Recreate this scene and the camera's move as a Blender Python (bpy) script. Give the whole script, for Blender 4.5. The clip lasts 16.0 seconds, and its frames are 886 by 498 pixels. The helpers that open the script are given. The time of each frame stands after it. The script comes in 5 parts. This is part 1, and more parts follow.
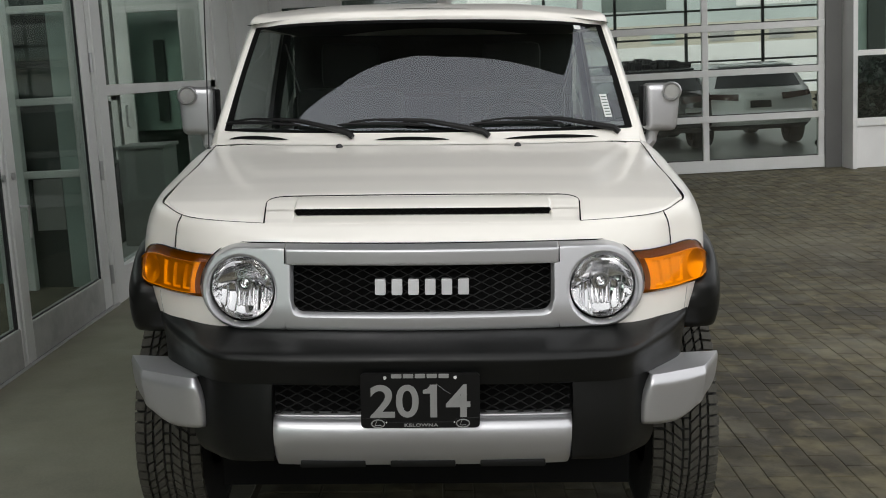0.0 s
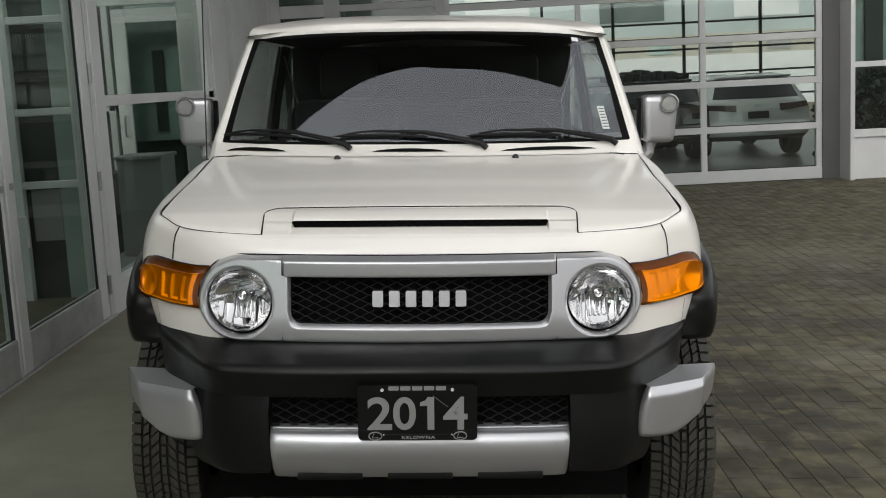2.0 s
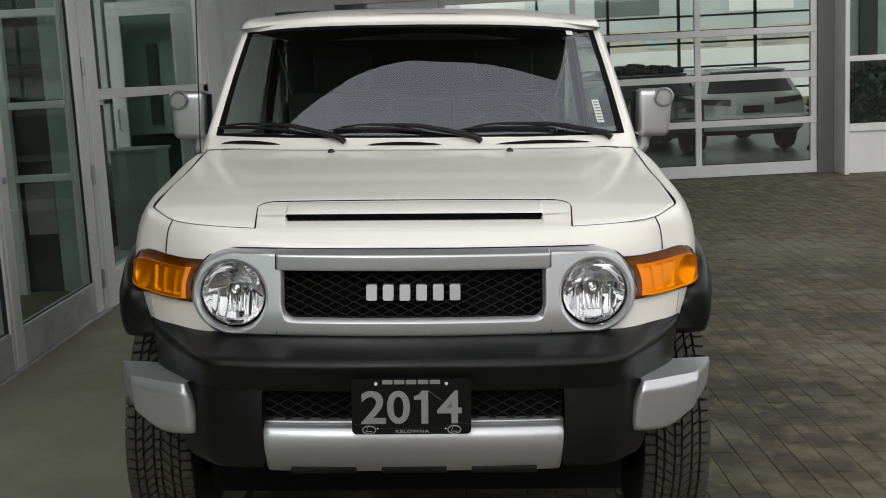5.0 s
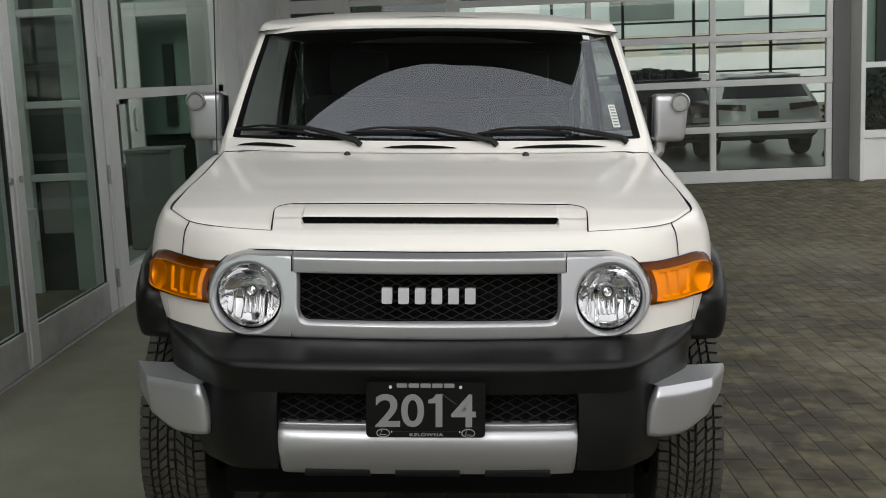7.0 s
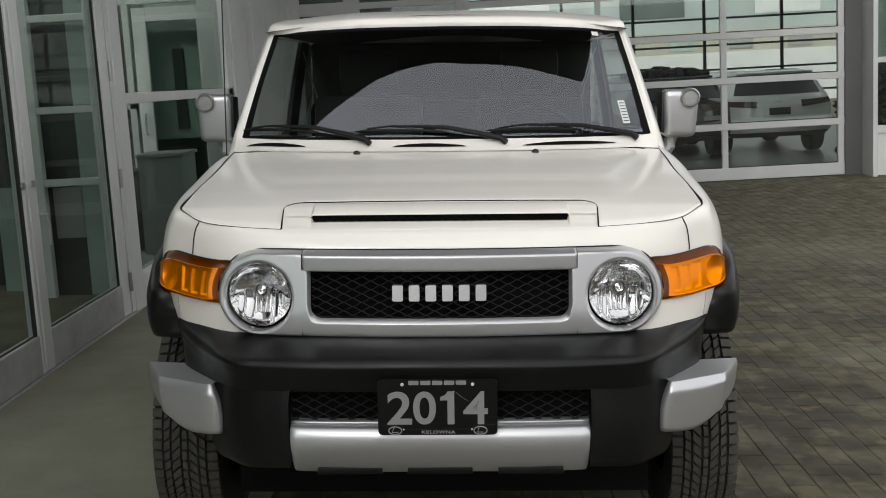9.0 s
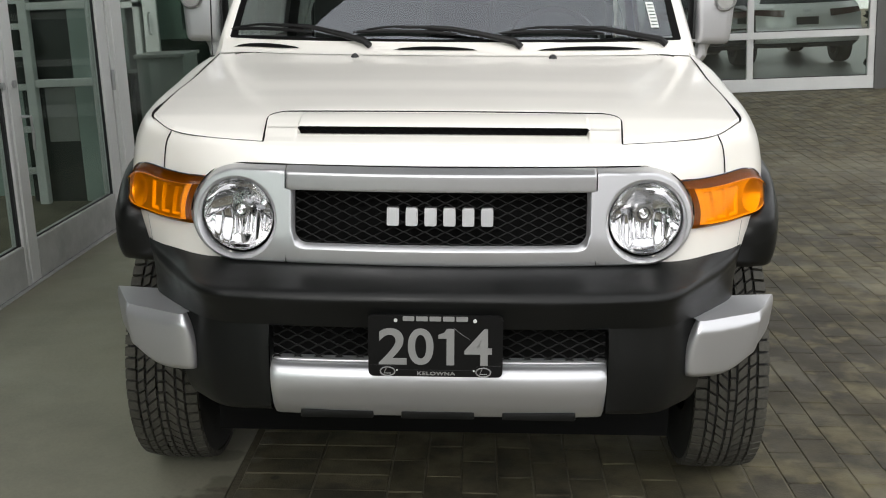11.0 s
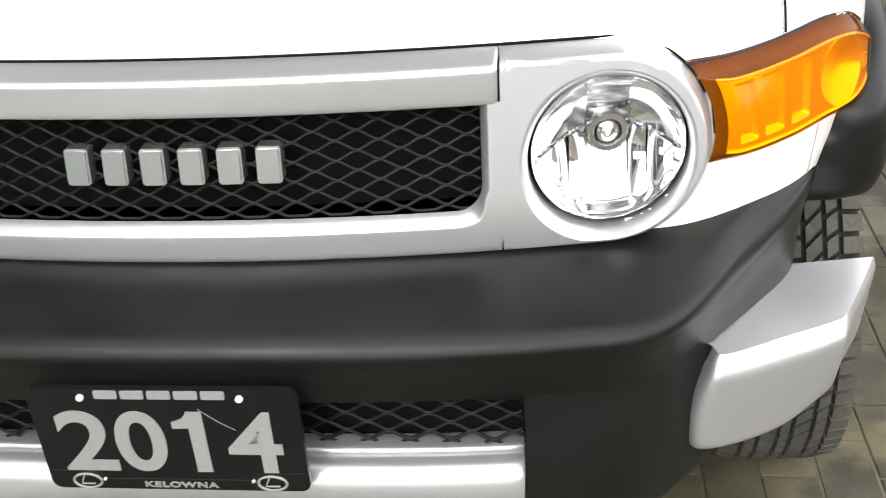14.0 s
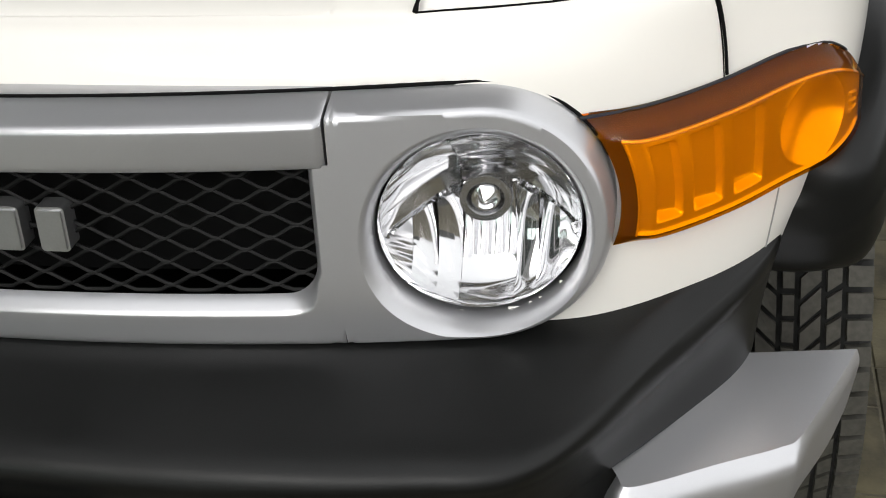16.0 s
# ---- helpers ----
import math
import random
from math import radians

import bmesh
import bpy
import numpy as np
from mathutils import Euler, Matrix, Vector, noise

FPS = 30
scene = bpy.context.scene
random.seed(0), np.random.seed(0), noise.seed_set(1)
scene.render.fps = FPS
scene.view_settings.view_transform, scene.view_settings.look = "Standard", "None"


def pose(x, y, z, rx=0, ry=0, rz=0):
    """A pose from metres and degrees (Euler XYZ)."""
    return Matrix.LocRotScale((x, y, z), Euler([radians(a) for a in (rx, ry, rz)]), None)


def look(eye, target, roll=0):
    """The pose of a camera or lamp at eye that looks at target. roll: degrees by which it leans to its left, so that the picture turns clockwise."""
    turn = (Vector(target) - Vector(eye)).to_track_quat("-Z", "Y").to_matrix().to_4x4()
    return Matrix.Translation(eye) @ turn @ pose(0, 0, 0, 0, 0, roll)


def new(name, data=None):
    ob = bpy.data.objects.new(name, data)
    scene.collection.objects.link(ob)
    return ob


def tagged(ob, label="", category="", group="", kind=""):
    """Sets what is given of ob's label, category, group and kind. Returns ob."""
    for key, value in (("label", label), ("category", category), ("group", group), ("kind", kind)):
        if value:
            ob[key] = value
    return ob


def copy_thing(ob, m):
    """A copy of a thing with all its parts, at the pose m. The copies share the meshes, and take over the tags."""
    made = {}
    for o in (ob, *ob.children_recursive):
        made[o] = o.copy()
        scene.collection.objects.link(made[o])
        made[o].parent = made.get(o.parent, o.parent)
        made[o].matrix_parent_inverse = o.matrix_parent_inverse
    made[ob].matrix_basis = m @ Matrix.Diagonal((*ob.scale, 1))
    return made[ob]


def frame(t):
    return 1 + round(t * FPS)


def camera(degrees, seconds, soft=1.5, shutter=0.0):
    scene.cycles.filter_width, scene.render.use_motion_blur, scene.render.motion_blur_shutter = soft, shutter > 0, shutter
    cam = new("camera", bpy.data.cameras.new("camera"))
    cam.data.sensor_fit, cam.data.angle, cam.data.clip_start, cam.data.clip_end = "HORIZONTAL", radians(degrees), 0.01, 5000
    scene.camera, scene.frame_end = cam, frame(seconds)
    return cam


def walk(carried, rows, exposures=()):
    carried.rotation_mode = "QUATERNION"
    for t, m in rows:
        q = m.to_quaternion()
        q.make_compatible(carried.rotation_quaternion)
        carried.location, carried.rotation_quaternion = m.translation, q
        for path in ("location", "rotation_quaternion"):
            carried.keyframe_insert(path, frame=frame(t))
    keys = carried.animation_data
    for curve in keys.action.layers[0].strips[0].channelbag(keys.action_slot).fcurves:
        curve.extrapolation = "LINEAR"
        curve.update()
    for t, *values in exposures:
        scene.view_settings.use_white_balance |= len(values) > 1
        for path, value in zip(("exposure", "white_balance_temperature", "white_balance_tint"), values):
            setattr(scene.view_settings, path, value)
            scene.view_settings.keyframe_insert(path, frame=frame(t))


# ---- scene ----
# The car stands on an apron that falls by a few degrees to its side. All of the car, and the
# camera's path, are given in the car's own axes: x across, y from its nose to its tail, z up.
CAR = pose(0, 0, 0, 0, 2.5, 0)
FALL = math.tan(radians(2.5))
cam = camera(43.0, 16.0, soft=1.0, shutter=0.12)
ROWS = [
    (0, (0.0706, -2.7628, 1.4853), (0.0612, -0.7882, 1.1678), -0.52),
    (0.5, (0.0718, -2.7613, 1.4865), (0.0712, -0.7859, 1.1742), -0.46),
    (1, (0.0707, -2.7631, 1.4913), (0.0655, -0.7851, 1.1954), -0.20),
    (1.5, (0.0734, -2.7656, 1.4918), (0.0731, -0.7879, 1.1941), -0.31),
    (2, (0.0726, -2.7624, 1.4904), (0.0665, -0.7850, 1.1907), -0.43),
    (2.5, (0.0691, -2.7574, 1.4892), (0.0523, -0.7806, 1.1860), -0.34),
    (3, (0.0715, -2.7578, 1.4904), (0.0572, -0.7806, 1.1896), -0.13),
    (3.5, (0.0726, -2.7612, 1.4923), (0.0643, -0.7821, 1.2039), -0.07),
    (4, (0.0749, -2.7558, 1.4888), (0.0812, -0.7785, 1.1881), -0.29),
    (6.5, (0.0687, -2.7560, 1.4872), (0.0618, -0.7806, 1.1744), -0.42),
    (7, (0.0650, -2.7593, 1.4929), (0.0466, -0.7830, 1.1867), 0.13),
    (7.5, (0.0645, -2.7564, 1.4896), (0.0388, -0.7802, 1.1825), -0.31),
    (8, (0.0671, -2.7594, 1.4914), (0.0332, -0.7825, 1.1904), -0.67),
    (10.3, (0.0969, -2.6948, 1.4602), (0.0466, -0.7211, 1.1411), -0.62),
    (10.5, (0.1287, -2.6493, 1.4689), (0.0456, -0.6841, 1.1069), -1.57),
    (11, (0.0925, -2.4072, 1.4511), (0.0279, -0.4629, 0.9869), 0.23),
    (11.5, (0.0141, -2.1186, 1.4456), (0.0152, -0.2056, 0.8622), -0.13),
    (12, (0.0482, -1.7961, 1.4175), (-0.0249, 0.0930, 0.7650), -0.42),
    (12.5, (0.0465, -1.5411, 1.3971), (-0.0658, 0.3048, 0.6354), -0.78),
    (13, (0.0628, -1.2522, 1.4103), (0.0356, 0.5470, 0.5373), -0.38),
    (13.5, (0.2119, -1.0964, 1.4108), (0.1233, 0.6824, 0.5007), -2.15),
    (14, (0.4295, -0.9537, 1.4255), (0.2220, 0.7841, 0.4574), -3.61),
    (14.5, (0.5313, -0.8108, 1.4117), (0.3256, 0.9179, 0.4272), -3.20),
    (15, (0.6059, -0.6826, 1.4221), (0.3749, 1.0055, 0.3748), -4.17),
    (15.5, (0.6850, -0.6189, 1.4248), (0.2964, 1.0159, 0.3402), -5.97),
    (16, (0.6564, -0.5902, 1.4209), (0.2367, 1.0265, 0.3208), -5.46),
]
EXPOSURES = [(0, 0.35), (1.5, 0.29), (4.2, 0.28), (6.3, 0.30), (8.2, 0.32), (10.3, 0.38), (11.0, 0.82), (11.5, 1.10), (12.0, 1.40), (12.5, 1.63), (13.0, 1.82), (13.5, 1.90), (14.0, 1.82), (14.5, 1.62), (15.0, 1.18), (15.5, 0.78), (16.0, 0.58)]
walk(cam, [(t, CAR @ look(eye, target, roll)) for t, eye, target, roll in ROWS], EXPOSURES)

# ---------------------------------------------------------------- light
SUN_ELEVATION, SUN_HEADING = 34, 200
world = bpy.data.worlds.new("overcast_sky")
scene.world = world
world.use_nodes = True
wn = world.node_tree.nodes
sky = wn.new("ShaderNodeTexSky")
sky.sky_type, sky.sun_disc = "NISHITA", False
sky.sun_elevation, sky.sun_rotation = radians(SUN_ELEVATION), radians(SUN_HEADING)
sky.air_density, sky.dust_density, sky.ozone_density = 1.0, 3.5, 1.0
grey = wn.new("ShaderNodeHueSaturation")
grey.inputs["Saturation"].default_value = 0.12
world.node_tree.links.new(sky.outputs[0], grey.inputs["Color"])
cloud = wn.new("ShaderNodeMix")  # an even layer of cloud over the sky's own gradient
cloud.data_type = "RGBA"
cloud.inputs[0].default_value = 0.75
cloud.inputs[7].default_value = (6.3, 6.35, 6.4, 1)
world.node_tree.links.new(grey.outputs[0], cloud.inputs[6])
world.node_tree.links.new(cloud.outputs[2], wn["Background"].inputs["Color"])
wn["Background"].inputs["Strength"].default_value = 0.18
sun = new("sun", bpy.data.lights.new("sun", "SUN"))
sun.data.energy, sun.data.angle, sun.data.color = 0.6, radians(30), (1.0, 0.97, 0.92)
sun.matrix_world = look((0, 0, 0), (math.sin(radians(SUN_HEADING)) * -0.5, math.cos(radians(SUN_HEADING)) * -0.5, -math.tan(radians(SUN_ELEVATION)) * 0.5))


# ---------------------------------------------------------------- materials
def material(name, colour, rough=0.5, metal=0.0, grain=0.0, grain_scale=60.0, stain=0.0, stain_scale=3.0, bump=0.0, coat=0.0, coat_rough=0.05,
             rough_vary=0.0, per_piece=0.0, stain_colour=None, space="Object", specular=0.5, scuff=0.0, scuff_scale=14.0):
    """A principled surface with fine grain, larger stains, bump and, for pieces, a random tone each."""
    m = bpy.data.materials.new(name)
    m.use_nodes = True
    nt = m.node_tree
    n, link = nt.nodes, nt.links.new
    p = n["Principled BSDF"]
    p.inputs["Roughness"].default_value, p.inputs["Metallic"].default_value = rough, metal
    p.inputs["Coat Weight"].default_value, p.inputs["Coat Roughness"].default_value = coat, coat_rough
    p.inputs["Specular IOR Level"].default_value = specular
    base = n.new("ShaderNodeRGB")
    base.outputs[0].default_value = (*colour, 1)
    out = base.outputs[0]
    place = n.new("ShaderNodeNewGeometry").outputs["Position"] if space == "World" else n.new("ShaderNodeTexCoord").outputs[space]

    def noise_node(scale, detail=6.0):
        t = n.new("ShaderNodeTexNoise")
        t.inputs["Scale"].default_value, t.inputs["Detail"].default_value = scale, detail
        link(place, t.inputs["Vector"])
        return t.outputs["Fac"]

    def blend(fac, low, high, other, how="MIX"):
        nonlocal out
        r = n.new("ShaderNodeMapRange")
        r.inputs["From Min"].default_value, r.inputs["From Max"].default_value = 0.35, 0.68
        r.inputs["To Min"].default_value, r.inputs["To Max"].default_value = low, high
        link(fac, r.inputs["Value"])
        x = n.new("ShaderNodeMix")
        x.data_type, x.blend_type = "RGBA", how
        link(r.outputs[0], x.inputs[0])
        link(out, x.inputs[6])
        x.inputs[7].default_value = (*other, 1)
        out = x.outputs[2]

    dark = tuple(c * 0.35 for c in colour)
    if stain:
        blend(noise_node(stain_scale), 0, stain, stain_colour or dark)
    if grain:
        blend(noise_node(grain_scale, 3.0), 0, grain, dark)
    if scuff:
        blend(noise_node(scuff_scale, 9.0), 0, scuff, tuple(min(1, c * 1.9) for c in colour))
    if per_piece:
        info = n.new("ShaderNodeObjectInfo")
        geo = n.new("ShaderNodeNewGeometry")
        add = n.new("ShaderNodeMath")
        add.operation = "ADD"
        link(info.outputs["Random"], add.inputs[0])
        link(geo.outputs["Random Per Island"], add.inputs[1])
        frac = n.new("ShaderNodeMath")
        frac.operation = "FRACT"
        link(add.outputs[0], frac.inputs[0])
        hue = n.new("ShaderNodeHueSaturation")
        rr = n.new("ShaderNodeMapRange")
        rr.inputs["To Min"].default_value, rr.inputs["To Max"].default_value = 1 - per_piece, 1 + per_piece
        link(frac.outputs[0], rr.inputs["Value"])
        link(rr.outputs[0], hue.inputs["Value"])
        link(out, hue.inputs["Color"])
        out = hue.outputs[0]
    link(out, p.inputs["Base Color"])
    if rough_vary:
        r = n.new("ShaderNodeMapRange")
        r.inputs["From Min"].default_value, r.inputs["From Max"].default_value = 0.3, 0.7
        r.inputs["To Min"].default_value, r.inputs["To Max"].default_value = max(0.02, rough - rough_vary), min(1, rough + rough_vary)
        link(noise_node(stain_scale * 2.3), r.inputs["Value"])
        link(r.outputs[0], p.inputs["Roughness"])
    if bump:
        b = n.new("ShaderNodeBump")
        b.inputs["Strength"].default_value, b.inputs["Distance"].default_value = 1.0, bump
        link(noise_node(grain_scale, 4.0), b.inputs["Height"])
        link(b.outputs[0], p.inputs["Normal"])
    return m


def clear(name, tint, gloss=1.0, rough=0.0, ior=1.5, blue=0.0):
    """Thin clear or tinted glass or plastic: see-through, with a Fresnel reflection."""
    m = bpy.data.materials.new(name)
    m.use_nodes = True
    nt = m.node_tree
    n, link = nt.nodes, nt.links.new
    n.remove(n["Principled BSDF"])
    see, shine, mix = n.new("ShaderNodeBsdfTransparent"), n.new("ShaderNodeBsdfGlossy"), n.new("ShaderNodeMixShader")
    see.inputs["Color"].default_value = (*tint, 1)
    shine.inputs["Color"].default_value = (gloss * (1 - blue), gloss * (1 - 0.4 * blue), gloss * (1 + blue), 1)
    shine.inputs["Roughness"].default_value = rough
    face, power, spread = n.new("ShaderNodeLayerWeight"), n.new("ShaderNodeMath"), n.new("ShaderNodeMath")
    power.operation, spread.operation = "POWER", "MULTIPLY_ADD"
    power.inputs[1].default_value = 5.0
    base = ((ior - 1) / (ior + 1)) ** 2
    spread.inputs[1].default_value, spread.inputs[2].default_value = 1 - base, base
    link(face.outputs["Facing"], power.inputs[0])
    link(power.outputs[0], spread.inputs[0])
    link(spread.outputs[0], mix.inputs[0])
    link(see.outputs[0], mix.inputs[1])
    link(shine.outputs[0], mix.inputs[2])
    link(mix.outputs[0], n["Material Output"].inputs["Surface"])
    return m


PAINT = material("white_paint", (0.862, 0.832, 0.775), 0.38, stain=0.05, stain_scale=6, coat=0.8, coat_rough=0.13, specular=0.3)
SILVER = material("silver_paint", (0.56, 0.56, 0.575), 0.32, metal=0.74, grain=0.10, grain_scale=1400, coat=0.2, coat_rough=0.16)
BLACK = material("black_plastic", (0.0056, 0.0060, 0.0057), 0.36, grain=0.25, grain_scale=700, stain=0.5, stain_scale=5, stain_colour=(0.012, 0.012, 0.012), bump=0.00016, rough_vary=0.07, specular=0.26)
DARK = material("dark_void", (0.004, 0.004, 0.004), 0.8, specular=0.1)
MESH = material("mesh_plastic", (0.0070, 0.0070, 0.0068), 0.5, grain=0.2, grain_scale=300, specular=0.135)
CHROME = material("chrome", (0.92, 0.92, 0.93), 0.06, metal=1.0, rough_vary=0.03, stain_scale=20)
MIRROR = material("lamp_reflector", (0.72, 0.72, 0.73), 0.07, metal=1.0, rough_vary=0.03, stain_scale=20)
SHADE = material("satin_shade", (0.55, 0.55, 0.56), 0.22, metal=0.95, grain=0.05, grain_scale=500)
BRIGHT = material("satin_chrome", (0.46, 0.46, 0.465), 0.30, metal=0.9, grain=0.08, grain_scale=500)
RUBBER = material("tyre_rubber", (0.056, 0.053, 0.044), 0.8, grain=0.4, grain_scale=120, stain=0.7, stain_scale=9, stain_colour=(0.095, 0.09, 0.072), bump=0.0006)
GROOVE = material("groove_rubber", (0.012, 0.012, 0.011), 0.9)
RIM = material("rim_metal", (0.4, 0.4, 0.41), 0.35, metal=0.8, stain=0.3)
WIPER = material("wiper_black", (0.005, 0.005, 0.0055), 0.5, specular=0.25)
TRIM = material("black_trim", (0.010, 0.010, 0.011), 0.55, grain=0.2, grain_scale=200)
DASH = material("dashboard_plastic", (0.005, 0.005, 0.0055), 0.8, grain=0.2, grain_scale=300, specular=0.08)
CABIN = material("cabin_cloth", (0.024, 0.0275, 0.0255), 0.8, grain=0.3, grain_scale=300, bump=0.0005)
LENS = clear("clear_lens", (0.97, 0.97, 0.97), 0.9)
AMBER = clear("amber_lens", (1.0, 0.54, 0.006), 0.8, 0.03, 1.30)
HOUSING = material("amber_housing", (0.10, 0.075, 0.020), 0.45, metal=0.2, grain=0.2, grain_scale=60)
AMBER_IN = material("amber_reflector", (0.94, 0.86, 0.56), 0.28, metal=0.7)
SCREEN = clear("windscreen_glass", (0.82, 0.88, 0.855), 0.94, 0.0, 1.97, 0.06)
SIDE_CLEAR = clear("clear_side_glass", (0.93, 0.97, 0.95), 0.6)
TINTED = clear("tinted_glass", (0.55, 0.61, 0.58), 1.0)
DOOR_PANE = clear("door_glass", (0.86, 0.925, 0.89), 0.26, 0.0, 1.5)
PANE = clear("wall_glass", (0.90, 0.945, 0.92), 1.0, 0.0, 1.5)
PLATE = material("plate_black", (0.006, 0.006, 0.0066), 0.35, grain=0.2, grain_scale=300, specular=0.3)
INK = material("plate_ink", (0.26, 0.26, 0.256), 0.5, grain=0.1, grain_scale=400)
PAPER = material("paper", (0.7, 0.72, 0.7), 0.6, grain=0.05)
ALU = material("painted_aluminium", (0.68, 0.68, 0.67), 0.45, metal=0.0, grain=0.08, grain_scale=80, stain=0.15, stain_scale=2)
# ALU darkened for the shade low on the glass wall, with scuffs and stain
KICK = material("shaded_scuffed_aluminium", (0.43, 0.43, 0.42), 0.5, grain=0.12, grain_scale=80, stain=0.45, stain_scale=3, scuff=0.2, scuff_scale=12)
ALU_LIGHT = material("pale_aluminium", (0.67, 0.675, 0.66), 0.45, metal=0.1, grain=0.06, grain_scale=80, stain=0.15, stain_scale=2)
CLAD = material("grey_cladding", (0.34, 0.34, 0.325), 0.6, grain=0.15, grain_scale=60, stain=0.25, stain_scale=1.5)
CONCRETE = material("concrete", (0.232, 0.223, 0.168), 0.8, scuff=0.12, scuff_scale=5.0, grain=0.10, grain_scale=70, stain=0.45, stain_scale=1.6, stain_colour=(0.165, 0.158, 0.122), bump=0.0015, rough_vary=0.15)


def stain_shade_patch(mat, spots, tone=(0.075, 0.062, 0.040)):
    """Dark damp stains with ragged outlines at given places (x, y, radius) of the ground, some of them painted shade.
    """
    nt = mat.node_tree
    n, link = nt.nodes, nt.links.new
    p = n["Principled BSDF"]
    before = p.inputs["Base Color"].links[0].from_socket
    pos = n.new("ShaderNodeNewGeometry").outputs["Position"]
    ragged = n.new("ShaderNodeTexNoise")
    ragged.inputs["Scale"].default_value, ragged.inputs["Detail"].default_value = 12.0, 9.0
    link(pos, ragged.inputs["Vector"])
    for x, y, r, strength in spots:
        sub = n.new("ShaderNodeVectorMath")
        sub.operation = "DISTANCE"
        link(pos, sub.inputs[0])
        sub.inputs[1].default_value = (x, y, -FALL * x)
        add = n.new("ShaderNodeMath")
        add.operation = "MULTIPLY_ADD"
        link(ragged.outputs["Fac"], add.inputs[0])
        add.inputs[1].default_value = r * 2.6
        link(sub.outputs["Value"], add.inputs[2])
        edge = n.new("ShaderNodeMapRange")
        edge.inputs["From Min"].default_value, edge.inputs["From Max"].default_value = r * 2.5, r * 2.05
        edge.inputs["To Min"].default_value, edge.inputs["To Max"].default_value = 0.0, strength
        link(add.outputs[0], edge.inputs["Value"])
        mix = n.new("ShaderNodeMix")
        mix.data_type = "RGBA"
        link(edge.outputs[0], mix.inputs[0])
        link(before, mix.inputs[6])
        mix.inputs[7].default_value = (*tone, 1)
        before = mix.outputs[2]
    link(before, p.inputs["Base Color"])


stain_shade_patch(CONCRETE, [(-0.70, 0.50, 0.09, 0.7), (-0.66, 0.64, 0.05, 0.5), (-0.73, 0.28, 0.06, 0.5), (-0.68, 0.85, 0.05, 0.4)])
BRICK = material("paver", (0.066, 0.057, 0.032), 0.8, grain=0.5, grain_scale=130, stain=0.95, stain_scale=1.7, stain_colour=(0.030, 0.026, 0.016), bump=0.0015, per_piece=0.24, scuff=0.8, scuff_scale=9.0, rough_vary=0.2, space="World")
# damp bricks; the spots under the nose also darken for the car's shadow
stain_shade_patch(BRICK, [(1.36, 1.85, 0.19, 0.85), (1.46, 2.3, 0.19, 0.85), (1.34, 1.6, 0.12, 0.7), (1.5, 1.35, 0.12, 0.6), (1.85, 2.35, 0.14, 0.6), (1.9, 4.05, 0.16, 0.7), (2.25, 4.0, 0.18, 0.7), (2.6, 3.95, 0.16, 0.7), (-0.10, -0.1, 0.14, 0.4), (0.5, -0.2, 0.16, 0.4), (1.60, 3.0, 0.16, 0.75), (1.62, 2.5, 0.18, 0.8), (1.66, 2.0, 0.17, 0.8), (1.62, 1.66, 0.10, 0.7), (1.38, 1.3, 0.10, 0.5), (1.75, 3.5, 0.15, 0.6), (2.6, 3.9, 0.3, 0.5), (1.9, 5.2, 0.5, 0.5), (3.4, 5.5, 0.8, 0.5), (2.45, 2.6, 0.14, 0.5), (1.2, 2.2, 0.12, 0.4), (-0.3, 0.5, 0.16, 0.6), (0.05, 0.42, 0.17, 0.6), (0.35, 0.36, 0.18, 0.75), (0.62, 0.34, 0.16, 0.7), (0.80, 0.42, 0.16, 0.8), (0.98, 0.62, 0.16, 0.7), (0.66, 0.12, 0.10, 0.5), (1.12, 1.0, 0.14, 0.7), (1.22, 1.5, 0.13, 0.6)], (0.025, 0.021, 0.014))
stain_shade_patch(BRICK, [(-0.45, 0.35, 0.07, 0.5), (-0.2, 0.15, 0.06, 0.4), (0.05, 0.05, 0.08, 0.4), (0.45, 0.02, 0.07, 0.45), (1.0, 0.15, 0.10, 0.4), (1.35, 0.6, 0.12, 0.45), (1.9, 1.2, 0.2, 0.4), (2.2, 3.1, 0.25, 0.4), (1.25, 1.75, 0.12, 0.4), (3.0, 6.5, 0.7, 0.4)], (0.15, 0.138, 0.10))
stain_shade_patch(BRICK, [(-0.60, 0.05 + 0.13 * k, 0.030 + 0.014 * (k % 3), 0.32) for k in range(14)], (0.17, 0.158, 0.118))
stain_shade_patch(BRICK, [(-0.514, 0.697, 0.016, 0.85), (-0.464, 0.512, 0.018, 0.85), (-0.46, 0.482, 0.014, 0.8), (-0.417, 0.473, 0.016, 0.8), (0.2, 0.12, 0.015, 0.7), (0.62, 0.28, 0.014, 0.7)], (0.018, 0.015, 0.011))
SAND = material("joint_sand", (0.165, 0.150, 0.108), 0.95, grain=0.5, grain_scale=90, stain=0.9, stain_scale=2.6, stain_colour=(0.055, 0.049, 0.034), specular=0.2, bump=0.002)
FAR_WALL = material("weathered_render", (0.15, 0.15, 0.145), 0.7, grain=0.1, stain=0.4, stain_scale=0.6)
CEIL = material("soffit", (0.10, 0.10, 0.10), 0.7, grain=0.1, stain=0.2)
INSIDE_PALE = material("pale_green_board", (0.38, 0.47, 0.43), 0.6, stain=0.4, stain_scale=2.5, grain=0.1)
INSIDE_DARK = material("dark_green_board", (0.028, 0.036, 0.031), 0.5, stain=0.4, stain_scale=2.5)
INSIDE = material("showroom_wall", (0.115, 0.145, 0.13), 0.7, stain=0.3, stain_scale=1.0, grain=0.1)


